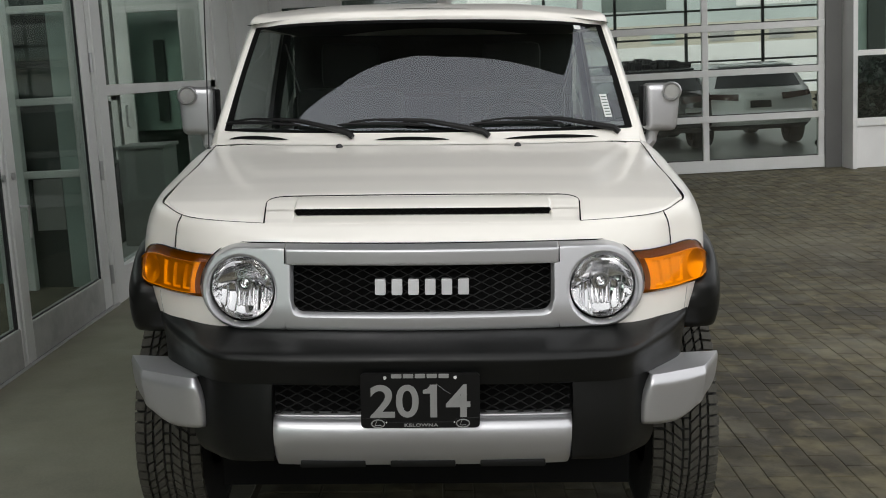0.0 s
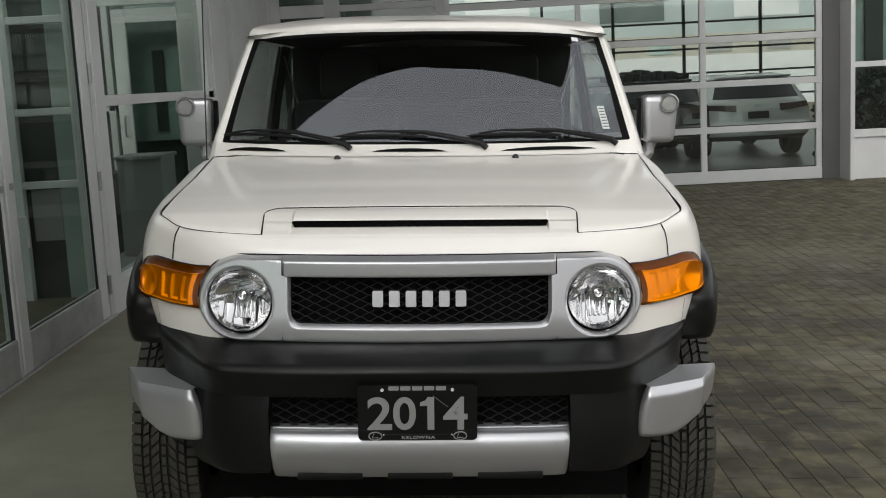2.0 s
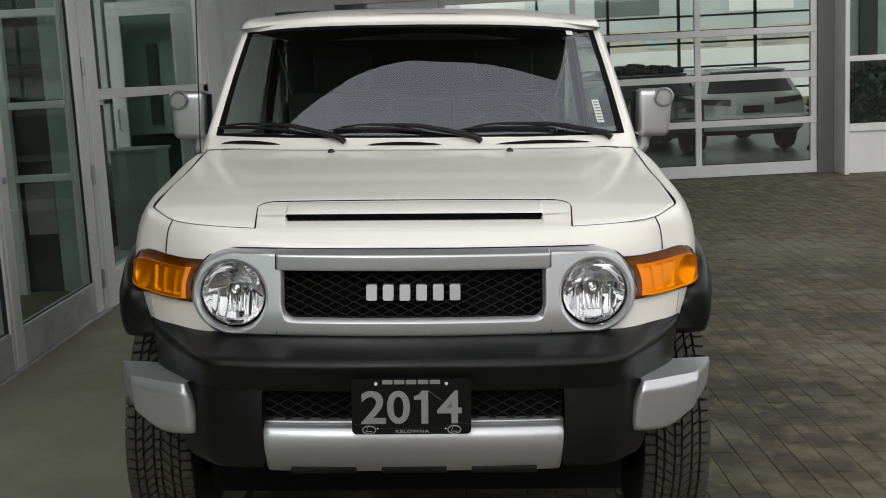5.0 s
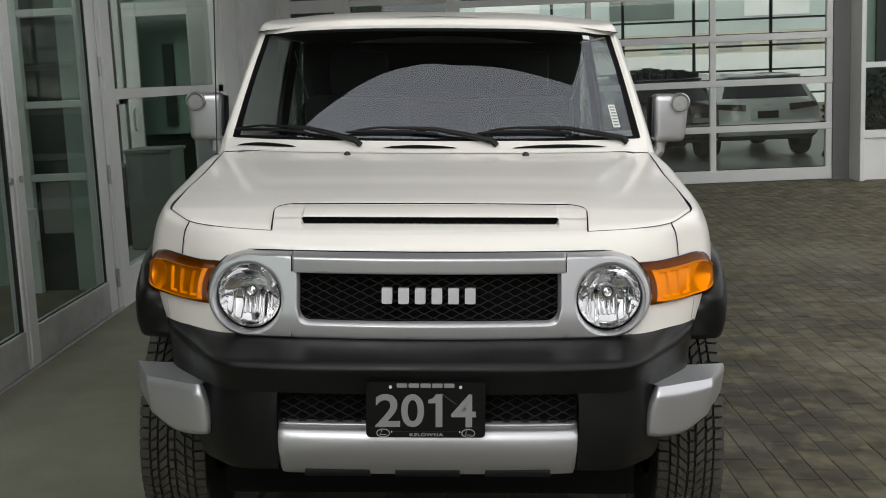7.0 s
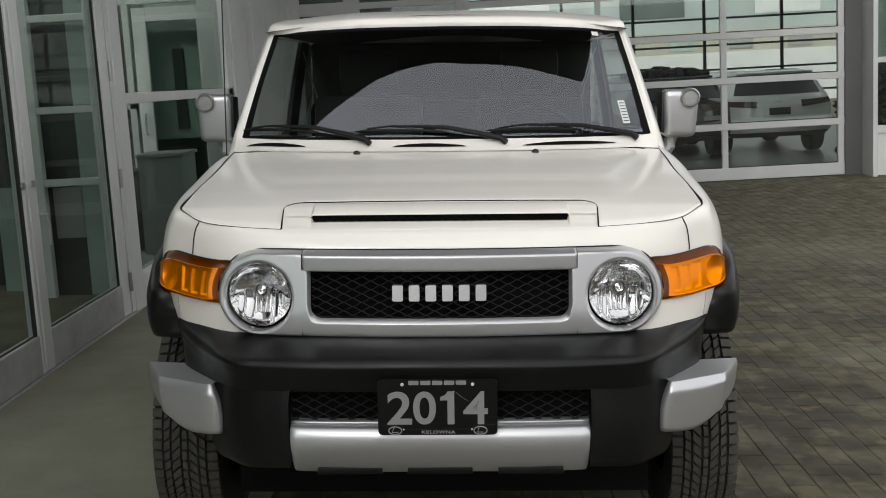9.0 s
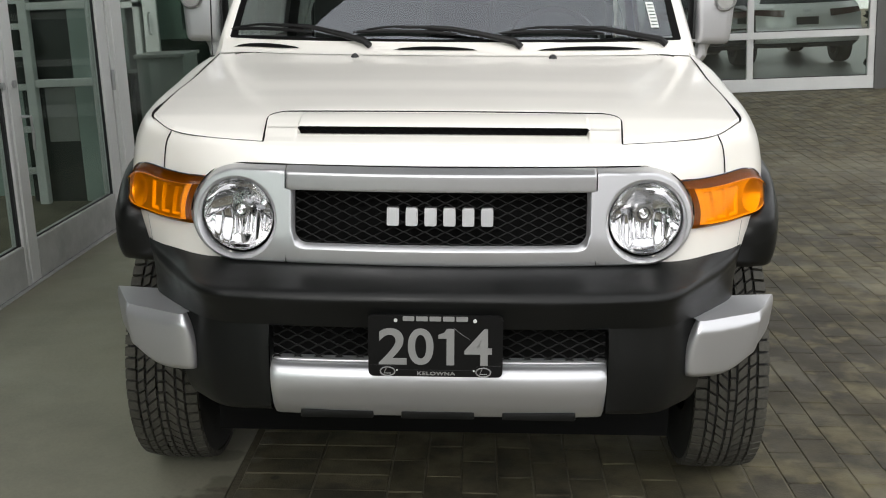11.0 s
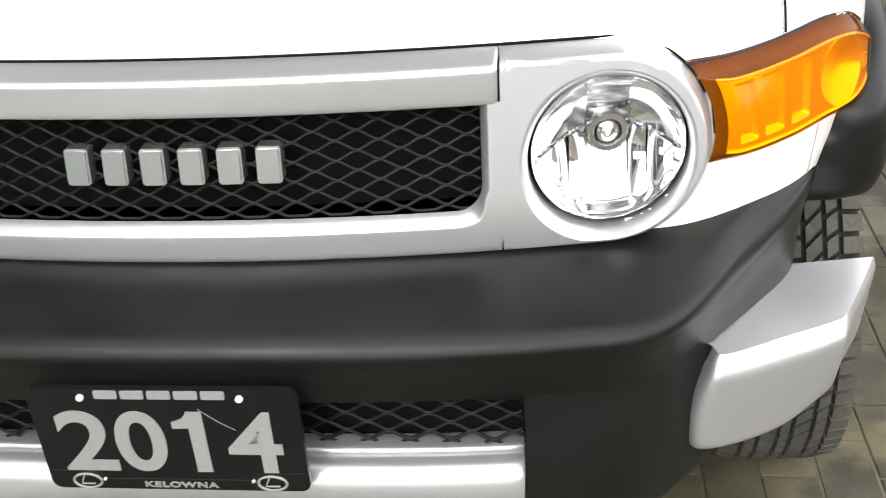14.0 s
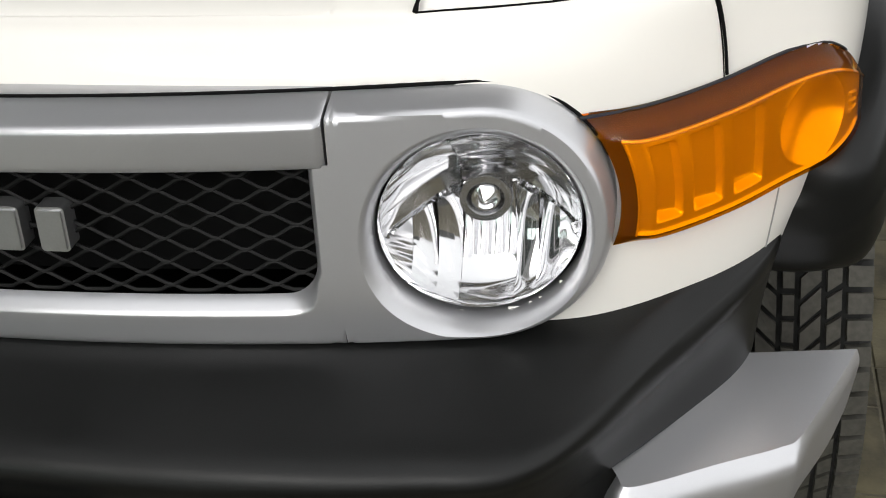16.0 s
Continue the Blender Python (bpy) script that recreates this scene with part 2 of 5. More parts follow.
# ---------------------------------------------------------------- mesh helpers
def part(name, bm, mat, parent=None, label="", smooth=True, sharp=35):
    """Links a bmesh as one mesh object under a thing or a part."""
    me = bpy.data.meshes.new(name)
    bmesh.ops.remove_doubles(bm, verts=bm.verts, dist=1e-5)
    bmesh.ops.recalc_face_normals(bm, faces=bm.faces)
    if smooth:
        for f in bm.faces:
            f.smooth = True
        for e in bm.edges:
            if len(e.link_faces) == 2 and e.calc_face_angle(0) > radians(sharp):
                e.smooth = False
    bm.to_mesh(me)
    bm.free()
    for one in mat if isinstance(mat, (list, tuple)) else (mat,):
        me.materials.append(one)
    ob = new(name, me)
    ob.parent = parent
    if label:
        ob["label"] = label
    return ob


def thing(name, m, label, category, group="", kind=""):
    ob = new(name)
    ob.empty_display_size = 0.1
    ob.matrix_world = m
    return tagged(ob, label, category, group, kind)


def along(points, s):
    """A smooth curve through points (tuples of any length), s from 0 to 1."""
    n = len(points) - 1
    k = min(int(s * n), n - 1)
    f = s * n - k
    p1, p2 = points[k], points[k + 1]
    p0, p3 = points[max(k - 1, 0)], points[min(k + 2, n)]
    out = []
    for a, b, c, d in zip(p0, p1, p2, p3):
        m1, m2 = (c - a) / 2, (d - b) / 2
        if k == 0:
            m1 = c - b
        if k == n - 1:
            m2 = c - b
        out.append((2 * f ** 3 - 3 * f ** 2 + 1) * b + (f ** 3 - 2 * f ** 2 + f) * m1 + (3 * f ** 2 - 2 * f ** 3) * c + (f ** 3 - f ** 2) * m2)
    return tuple(out)


def value(pairs, x):
    """Straight lines through (x, y) pairs."""
    return float(np.interp(x, [p[0] for p in pairs], [p[1] for p in pairs]))


def sheet(fn, nu, nv, bm=None, both=False, close=False):
    """A grid of faces through fn(u, v); both: its mirror image across x as well."""
    bm = bm or bmesh.new()
    for sign in (1, -1) if both else (1,):
        rows = [[bm.verts.new((sign * p[0], p[1], p[2])) for p in (fn(i / nu, j / nv) for j in range(nv + 1))] for i in range(nu + (0 if close else 1))]
        for i in range(nu if close else nu):
            for j in range(nv):
                a, b = rows[i], rows[(i + 1) % len(rows)]
                q = [a[j], b[j], b[j + 1], a[j + 1]]
                bm.faces.new(q if sign > 0 else q[::-1])
    return bm


def solid(bm, thickness):
    bmesh.ops.recalc_face_normals(bm, faces=bm.faces)
    bmesh.ops.solidify(bm, geom=list(bm.faces), thickness=thickness)
    return bm


def box(x0, x1, y0, y1, z0, z1, bevel=0.0, bm=None, segments=2):
    fresh = bmesh.new()
    r = bmesh.ops.create_cube(fresh, size=1)
    for v in r["verts"]:
        v.co = Vector(((x0 + x1) / 2 + v.co.x * (x1 - x0), (y0 + y1) / 2 + v.co.y * (y1 - y0), (z0 + z1) / 2 + v.co.z * (z1 - z0)))
    if bevel:
        bmesh.ops.bevel(fresh, geom=list(fresh.edges), offset=bevel, segments=segments, affect="EDGES", profile=0.6)
    return fresh if bm is None else join(bm, fresh)


def join(bm, other, m=None):
    """Adds other to bm, moved by m."""
    m = m or Matrix()
    made = {v: bm.verts.new(m @ v.co) for v in other.verts}
    for f in other.faces:
        bm.faces.new([made[v] for v in f.verts])
    other.free()
    return bm


def tube(path, radius, sides=8, bm=None, closed=False, caps=True):
    """A round bar along a path; radius: a number or one for each point."""
    bm = bm or bmesh.new()
    path = [Vector(p) for p in path]
    rings = []
    for i, p in enumerate(path):
        a, b = path[max(i - 1, 0)], path[min(i + 1, len(path) - 1)]
        d = (b - a).normalized()
        side = d.cross(Vector((0, 0, 1)) if abs(d.z) < 0.9 else Vector((0, 1, 0))).normalized()
        up = side.cross(d)
        r = radius[i] if isinstance(radius, (list, tuple)) else radius
        rings.append([bm.verts.new(p + r * (math.cos(t) * side + math.sin(t) * up)) for t in (2 * math.pi * k / sides for k in range(sides))])
    for a, b in zip(rings, rings[1:]):
        for k in range(sides):
            bm.faces.new((a[k], a[(k + 1) % sides], b[(k + 1) % sides], b[k]))
    if caps:
        bm.faces.new(rings[0][::-1])
        bm.faces.new(rings[-1])
    return bm


def lathe(profile, sides, axis="y", bm=None, centre=(0, 0, 0)):
    """Turns (along, radius) pairs round an axis through centre."""
    def at(u, v):
        d, r = (np.interp(v * (len(profile) - 1), range(len(profile)), [p[k] for p in profile]) for k in (0, 1))
        a = 2 * math.pi * u
        if axis == "y":
            return (centre[0] + r * math.cos(a), centre[1] + d, centre[2] + r * math.sin(a))
        if axis == "x":
            return (centre[0] + d, centre[1] + r * math.cos(a), centre[2] + r * math.sin(a))
        return (centre[0] + r * math.cos(a), centre[1] + r * math.sin(a), centre[2] + d)
    return sheet(at, sides, len(profile) - 1, bm, close=True)


def prism(outline, fn0, fn1):
    """A solid between two images of a flat outline: fn0 and fn1 take its points to places."""
    bm = bmesh.new()
    a = [bm.verts.new(fn0(*p)) for p in outline]
    b = [bm.verts.new(fn1(*p)) for p in outline]
    bm.faces.new(a)
    bm.faces.new(b[::-1])
    for i in range(len(a)):
        bm.faces.new((a[i - 1], a[i], b[i], b[i - 1]))
    return bm


# ---------------------------------------------------------------- ground
def smooth(a, b, x):
    t = min(1, max(0, (x - a) / (b - a)))
    return t * t * (3 - 2 * t)


def ground_z(x, y):
    """The apron falls to the car's side, and levels out towards the far wall."""
    level = smooth(3.0, 12.0, y)
    far = smooth(6, 14, abs(x) + max(0, -y - 8))
    return -FALL * max(-6, min(6, x)) * (1 - level) * (1 - 0.6 * far) - 0.08 * level


def ground_sheet():
    bm = bmesh.new()
    xs = [-400, -120, -40, -15] + [-10 + i for i in range(21)] + [15, 40, 120, 400]
    ys = [-400, -120, -40, -20] + [-12 + i for i in range(37)] + [40, 120, 400]
    grid = [[bm.verts.new((x, y, ground_z(x, y) - 0.0045)) for y in ys] for x in xs]
    for i in range(len(xs) - 1):
        for j in range(len(ys) - 1):
            bm.faces.new((grid[i][j], grid[i + 1][j], grid[i + 1][j + 1], grid[i][j + 1]))
    return bm


tagged(part("ground", ground_sheet(), SAND), "sandy grey ground between and beyond the pavers", "ground", kind="structure")

EDGE = -0.62  # where the concrete walk meets the pavers


def slab():
    def at(u, v):
        x, y = -2.12 + (EDGE - 0.012 + 2.12) * u, -10 + 23 * v
        return (x, y, ground_z(x, y))
    return solid(sheet(at, 6, 46), 0.0045)


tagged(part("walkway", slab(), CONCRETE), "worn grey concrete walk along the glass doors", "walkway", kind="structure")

# ---------------------------------------------------------------- buildings
WALL_X, WALL_Y = -2.07, 12.2


def bar(name, x0, x1, y0, y1, z0, z1, mat, parent, bevel=0.004, label=""):
    return part(name, box(x0, x1, y0, y1, z0, z1, bevel, segments=1), mat, parent, label, smooth=False)


wall_left = thing("wall_left", Matrix(), "grey framed glass wall beside the concrete walk", "glass wall", kind="structure")
bar("lintel", WALL_X - 0.2, WALL_X + 0.01, -9, 8.0, 3.2, 4.6, CLAD, wall_left)
bar("sill", WALL_X - 0.1, WALL_X + 0.004, 4.56, 8.0, 0.0, 0.30, ALU, wall_left)
bar("sill", WALL_X - 0.1, WALL_X + 0.004, -9, 0.9, 0.0, 0.30, KICK, wall_left)
for y0, y1 in ((4.36, 4.56), (0.90, 1.10), (-1.7, -1.6), (-4.2, -4.0), (-9, -8.8)):
    bar("post", WALL_X - 0.12, WALL_X + 0.008, y0, y1, 0.0, 3.2, ALU, wall_left)
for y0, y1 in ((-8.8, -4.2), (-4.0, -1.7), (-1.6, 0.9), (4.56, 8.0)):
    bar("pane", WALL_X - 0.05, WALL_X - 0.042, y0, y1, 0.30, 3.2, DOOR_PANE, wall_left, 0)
bar("transom", WALL_X - 0.09, WALL_X + 0.006, 4.56, 8.0, 1.42, 1.49, ALU, wall_left)
bar("transom", WALL_X - 0.09, WALL_X + 0.006, 4.56, 8.0, 2.6, 2.67, ALU, wall_left)
bar("mullion", WALL_X - 0.09, WALL_X + 0.006, 7.80, 8.0, 0.3, 3.2, ALU, wall_left)
bar("column", WALL_X - 0.28, WALL_X + 0.03, 8.0, 8.75, -0.1, 4.6, ALU_LIGHT, wall_left)
bar("column", WALL_X - 0.5, WALL_X + 0.0, 9.25, 10.6, -0.1, 4.6, ALU_LIGHT, wall_left)
bar("infill", WALL_X - 0.30, WALL_X - 0.08, 8.75, WALL_Y, -0.1, 4.6, ALU_LIGHT, wall_left)


def glass_door(name, y0, y1, hinge_far):
    """One tall leaf: stiles, rails, pane, hinges and a pull handle."""
    d = thing(name, pose(WALL_X, 0, 0), "grey aluminium glass door leaf, closed", "door", "double doors of the glass wall", "structure")
    bar("stile", -0.06, 0.0, y0 + 0.003, y0 + 0.115, 0.10, 3.18, ALU, d)
    far = 0.15 if hinge_far else 0.042
    bar("stile", -0.06, 0.0, y1 - far, y1 - 0.003, 0.10, 3.18, ALU, d)
    bar("bottom_rail", -0.06, 0.0, y0 + 0.115, y1 - far, 0.10, 0.30, KICK, d)
    bar("top_rail", -0.06, 0.0, y0 + 0.115, y1 - far, 3.05, 3.18, ALU, d)
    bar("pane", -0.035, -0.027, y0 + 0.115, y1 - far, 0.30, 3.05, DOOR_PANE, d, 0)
    bar("gasket", -0.027, -0.012, y1 - far - (0.006 if hinge_far else 0.022), y1 - far, 0.30, 3.05, TRIM, d, 0)
    bar("gasket", -0.027, -0.018, y0 + 0.121, y1 - far - 0.022, 0.30, 0.306, TRIM, d, 0)
    bar("brush_seal", -0.05, -0.004, y0 + 0.02, y1 - 0.02, 0.0985, 0.102, TRIM, d, 0)
    hy = y1 if hinge_far else y0
    for z in (0.30, 0.96, 1.63, 2.3):
        part("hinge", tube([(0.012, hy, z - 0.06), (0.012, hy, z + 0.06)], 0.012, 8), BRIGHT, d)
    gy = y0 + 0.06 if hinge_far else y1 - 0.06
    if hinge_far:
        part("handle", tube([(0.0, gy + 0.05, 0.90), (0.045, gy + 0.05, 0.90), (0.048, gy + 0.05, 0.82), (0.045, gy + 0.05, 0.74)], 0.008, 8), BRIGHT, d, "slim metal lever handle")
    part("lock", tube([(0.0, gy, 1.06), (0.012, gy, 1.06)], 0.018, 12), BRIGHT, d)


glass_door("door_1", 2.80, 4.27, True)
glass_door("door_2", 1.20, 2.79, False)
part("jamb", box(WALL_X - 0.12, WALL_X + 0.004, 4.285, 4.36, 0.05, 3.2, 0.003), ALU_LIGHT, wall_left, smooth=False)
part("threshold", box(WALL_X - 0.14, WALL_X + 0.02, 1.10, 4.36, 0.02, 0.098, 0.003), KICK, wall_left, smooth=False)

# the lobby behind the glass
lobby = thing("lobby", Matrix(), "pale lobby behind the glass wall", "room", kind="structure")
bar("floor", -9.0, -2.2, -9, 11.0, -0.05, 0.06, CLAD, lobby, 0)
bar("end_wall", -9.0, -2.2, 11.0, 11.2, 0.0, 4.6, INSIDE, lobby, 0)
bar("lobby_ceiling", -9.0, -2.27, 8.4, 11.2, 4.6, 4.7, INSIDE, lobby, 0)
bar("lobby_ceiling", -9.0, -2.27, -9, 1.8, 4.6, 4.7, INSIDE, lobby, 0)
bar("rear_wall", -9.1, -9.0, -9, 11.2, 0.0, 4.6, INSIDE, lobby, 0)

inner_screen = thing("partition", pose(0, 5.0, 0), "pale framed glass screen inside the lobby", "glass screen", kind="structure")
for x, w in ((-3.30, 0.07), (-2.985, 0.03), (-2.845, 0.06), (-2.395, 0.07)):
    bar("upright", x - w / 2, x + w / 2, -0.035, 0.035, 0.06, 3.4, ALU_LIGHT, inner_screen)
for z in (0.90, 1.40, 2.02, 2.62):
    bar("crossbar", -2.815, -2.43, -0.03, 0.03, z - 0.025, z + 0.025, ALU_LIGHT, inner_screen)
for z in (0.32, 0.60, 0.88, 1.10, 1.275, 1.44, 1.58, 1.775, 1.88, 2.02, 2.25, 2.6):
    bar("rung", -2.97, -2.875, -0.03, 0.03, z - 0.02, z + 0.02, ALU_LIGHT, inner_screen)
bar("dark_board", -2.96, -2.60, 0.10, 0.13, 0.06, 3.4, INSIDE_DARK, inner_screen, 0)
bar("pale_board", -2.60, -2.40, 0.10, 0.13, 0.06, 3.4, INSIDE_PALE, inner_screen, 0)
bar("grey_board", -2.80, -2.60, 0.08, 0.098, 0.50, 0.86, CLAD, inner_screen, 0)
bar("pale_board", -3.30, -2.90, 0.30, 0.33, 0.06, 0.86, INSIDE_PALE, inner_screen, 0)
bar("dark_board", -4.6, -2.90, 0.60, 0.63, 0.06, 3.4, INSIDE_DARK, inner_screen, 0)

inner_door = thing("door_4", pose(-0.10, 9.6, 0.06), "pale inner door with a large greenish pane, closed", "door", kind="structure")
for x0, x1, z0, z1 in ((-3.33, -3.18, 0, 2.34), (-2.63, -2.55, 0, 2.34), (-3.18, -2.63, 2.19, 2.34), (-3.18, -2.63, 0, 0.25)):
    bar("leaf_frame", x0, x1, -0.03, 0.03, z0, z1, ALU, inner_door)
for x0, x1, z0, z1 in ((-3.75, -2.42, 2.38, 2.46), (-3.43, -3.36, 0, 2.38), (-3.75, -3.68, 0, 2.38), (-2.52, -2.44, 0, 2.38), (-3.75, -3.36, 1.26, 1.32), (-3.75, -2.42, 3.0, 3.06)):
    bar("door_surround", x0, x1, -0.05, 0.05, z0, z1, ALU_LIGHT, inner_door)
bar("pane", -3.18, -2.63, -0.004, 0.004, 0.25, 2.19, PANE, inner_door, 0)
bar("pale_board", -3.30, -2.60, 0.40, 0.43, 0.9, 2.6, INSIDE_PALE, inner_door, 0)
bar("dark_board", -3.02, -2.90, 0.36, 0.39, 1.0, 1.9, INSIDE_DARK, inner_door, 0)
bar("dark_board", -3.60, -2.42, 0.70, 0.73, 0.0, 1.40, INSIDE_DARK, inner_door, 0)
part("handle", tube([(-3.26, -0.03, 0.98), (-3.26, -0.08, 0.98), (-3.26, -0.08, 1.2), (-3.26, -0.03, 1.2)], 0.012, 8), BRIGHT, inner_door)
lift = thing("lobby_panel", pose(-3.52, 9.75, 0.06), "tall dark wall panel in the lobby", "panel", kind="structure")
part("board", box(-0.15, 0.15, -0.03, 0.03, 0, 2.3, 0.01), INSIDE_DARK, lift, smooth=False)
for x0, x1, y, h, tone, words_ in ((-3.7, -2.9, 7.6, 0.70, INSIDE_DARK, "low dark cabinet standing in the lobby"), (-2.80, -2.40, 7.4, 0.86, CLAD, "low grey cabinet standing in the lobby")):
    cabinet = thing("cabinet", pose((x0 + x1) / 2, y, 0.06), words_, "cabinet")
    part("carcass", box(-(x1 - x0) / 2, (x1 - x0) / 2, -0.25, 0.25, 0, h, 0.01), tone, cabinet, smooth=False)
    part("top", box(-(x1 - x0) / 2 - 0.02, (x1 - x0) / 2 + 0.02, -0.27, 0.27, h, h + 0.03, 0.006), tone, cabinet, smooth=False)

wall_back = thing("wall_back", Matrix(), "grey building front with glazed doors", "wall", kind="structure")
bar("pier", 5.08, 5.34, WALL_Y - 0.05, WALL_Y + 0.3, -0.3, 4.6, FAR_WALL, wall_back)
bar("fin", 5.30, 5.36, WALL_Y - 0.45, WALL_Y - 0.05, -0.3, 4.6, ALU_LIGHT, wall_back)
bar("lintel", -2.4, 14, WALL_Y, WALL_Y + 0.3, 3.6, 4.6, CLAD, wall_back)
bar("pier", -2.35, -2.12, WALL_Y - 0.02, WALL_Y + 0.3, -0.2, 3.6, ALU_LIGHT, wall_back)
bar("pier", 0.06, 0.16, WALL_Y - 0.02, WALL_Y + 0.3, -0.2, 3.6, ALU_LIGHT, wall_back)
bar("pier", -1.28, -1.20, WALL_Y - 0.02, WALL_Y + 0.2, -0.2, 3.6, ALU_LIGHT, wall_back)

side_door = thing("door_3", pose(0, WALL_Y, 0), "pale aluminium door with a glass panel", "door", kind="structure")
bar("leaf_frame", -2.12, -1.98, 0.0, 0.06, -0.08, 3.6, ALU_LIGHT, side_door)
bar("leaf_frame", -1.40, -1.28, 0.0, 0.06, -0.08, 3.6, ALU_LIGHT, side_door)
bar("rail", -1.98, -1.40, 0.0, 0.06, 2.36, 2.52, ALU_LIGHT, side_door)
bar("rail", -1.98, -1.40, 0.0, 0.06, -0.08, 0.25, ALU_LIGHT, side_door)
bar("pane", -1.98, -1.40, 0.02, 0.028, 0.25, 2.36, PANE, side_door, 0)
bar("pane", -1.98, -1.40, 0.02, 0.028, 2.52, 3.6, PANE, side_door, 0)
window_mid = thing("window_1", pose(0, WALL_Y, 0), "dark glass window in a pale frame", "window", kind="structure")
bar("pane", -1.20, 0.06, 0.02, 0.028, -0.1, 3.6, PANE, window_mid, 0)
bar("window_frame", -1.20, 0.06, 0.0, 0.06, 2.42, 2.50, ALU_LIGHT, window_mid)
# added board that keeps the bright bay out of the glass wall's reflections
bar("inner_board", -2.10, 0.10, 0.9, 0.94, -0.1, 3.6, INSIDE, window_mid, 0)

window_right = thing("window_2", pose(0, WALL_Y - 0.30, 0), "glazed screen with a grey panel below", "window", kind="structure")
for z, h in ((1.36, 0.07), (0.46, 0.10), (2.9, 0.07)):
    bar("window_frame", 5.36, 11.0, -0.03, 0.05, z, z + h, ALU_LIGHT, window_right)
for x in (6.9, 8.5, 10.9):
    bar("window_frame", x, x + 0.08, -0.03, 0.05, -0.12, 3.6, ALU_LIGHT, window_right)
bar("panel", 5.36, 11.0, 0.0, 0.04, -0.15, 0.46, ALU, window_right)
bar("pale_board", 5.5, 8.4, 1.75, 1.80, 1.42, 3.6, INSIDE_PALE, window_right, 0)
bar("dark_board", 5.5, 8.4, 1.72, 1.77, -0.1, 1.42, INSIDE_DARK, window_right, 0)
bar("dark_board", 6.15, 6.40, 1.65, 1.70, 1.42, 3.6, INSIDE_DARK, window_right, 0)
bar("pane", 5.36, 11.0, 0.01, 0.018, 0.56, 3.6, PANE, window_right, 0)

overhead_door = thing("overhead_door", pose(0, WALL_Y, -0.075), "pale aluminium overhead door with glazed panels, closed", "overhead door", kind="structure")
for x0, x1 in ((0.16, 0.24), (1.87, 1.94), (3.48, 3.56), (5.0, 5.08)):
    bar("stile", x0, x1, -0.02, 0.04, 0, 3.65, ALU_LIGHT, overhead_door)
for z in (0.0, 0.66, 1.26, 1.84, 2.42, 3.0, 3.6):
    bar("rail", 0.16, 5.08, -0.03, 0.045, z, z + (0.16 if z == 0 else 0.085), ALU_LIGHT, overhead_door)
edges = [(0.24, 1.87), (1.94, 3.48), (3.56, 5.0)]
levels = [(0.16, 0.66), (0.745, 1.26), (1.345, 1.84), (1.925, 2.42), (2.505, 3.0), (3.085, 3.6)]
for x0, x1 in edges:
    for z0, z1 in levels:
        bar("pane", x0, x1, 0.0, 0.008, z0, z1, PANE, overhead_door, 0)
        bar("gasket", x0, x1, -0.004, 0.01, z0, z0 + 0.012, TRIM, overhead_door, 0)

# the service bay seen through the overhead door, with a second glazed door at its far end
bay = thing("service_bay", Matrix(), "grey service bay behind the overhead door", "room", kind="structure")
BAY_FLOOR = material("sealed_floor", (0.10, 0.10, 0.092), 0.35, stain=0.5, stain_scale=0.8, grain=0.1)
bar("floor", -2.3, 12, WALL_Y + 0.3, 26, -0.12, -0.075, BAY_FLOOR, bay, 0)
bar("side_wall", -2.5, -2.3, WALL_Y + 0.3, 26, -0.1, 4.6, INSIDE, bay, 0)
bar("side_wall", 12, 12.2, WALL_Y - 3, 26, -0.1, 4.6, INSIDE, bay, 0)
bar("bay_ceiling", -2.5, 12.2, WALL_Y + 0.3, 14.5, 4.6, 4.8, INSIDE, bay, 0)
bar("bay_ceiling", -2.5, 12.2, 18.5, 26, 4.6, 4.8, INSIDE, bay, 0)
far_door = thing("far_door", pose(0, 25.6, -0.075), "dark framed glazed door at the far end of the bay", "overhead door", kind="structure")
for x in (-2.0, 0.0, 2.6, 4.35, 6.1, 8.0, 10.0, 11.8):
    bar("stile", x - 0.035, x + 0.035, 0, 0.08, 0, 4.6, INSIDE_DARK, far_door)
for z in (0.0, 0.75, 1.35, 1.95, 2.6, 3.25, 3.9, 4.5):
    bar("rail", -2.3, 12, 0, 0.07, z, z + 0.05, INSIDE_DARK, far_door)

far_building = thing("far_building", pose(0, 40, -0.1), "pale teal grey building across the street", "building", kind="structure")
TEAL = material("teal_panel", (0.42, 0.47, 0.455), 0.6, stain=0.3, stain_scale=0.4)
CREAM = material("cream_panel", (0.46, 0.435, 0.36), 0.6, stain=0.3, stain_scale=0.5)
bar("upper_wall", -20, 40, 0, 1, 2.75, 9.0, TEAL, far_building, 0)
bar("band", -20, 40, -0.05, 1, 1.95, 2.75, CREAM, far_building, 0)
bar("base", -20, 40, -0.1, 1, 0, 1.95, ALU_LIGHT, far_building, 0)
for k in range(18):
    bar("window", -12 + 2.2 * k, -11.1 + 2.2 * k, -0.09, -0.045, 2.05, 2.65, CLAD if k % 3 else INSIDE_PALE, far_building, 0)
for k in range(7):
    bar("upper_window", -9 + 5.0 * k, -6.6 + 5.0 * k, -0.04, 0.002, 3.3, 4.6, INSIDE if k % 2 else ALU, far_building, 0)

# added out of view: its dark face tones down what the bumper reflects
opposite = thing("wall_opposite", pose(0, -24, 0), "unseen plain grey wall added behind the camera to darken low reflections", "building", kind="structure")
bar("wall", -45, 45, -1, 0, -1.5, 4.2, FAR_WALL, opposite, 0)

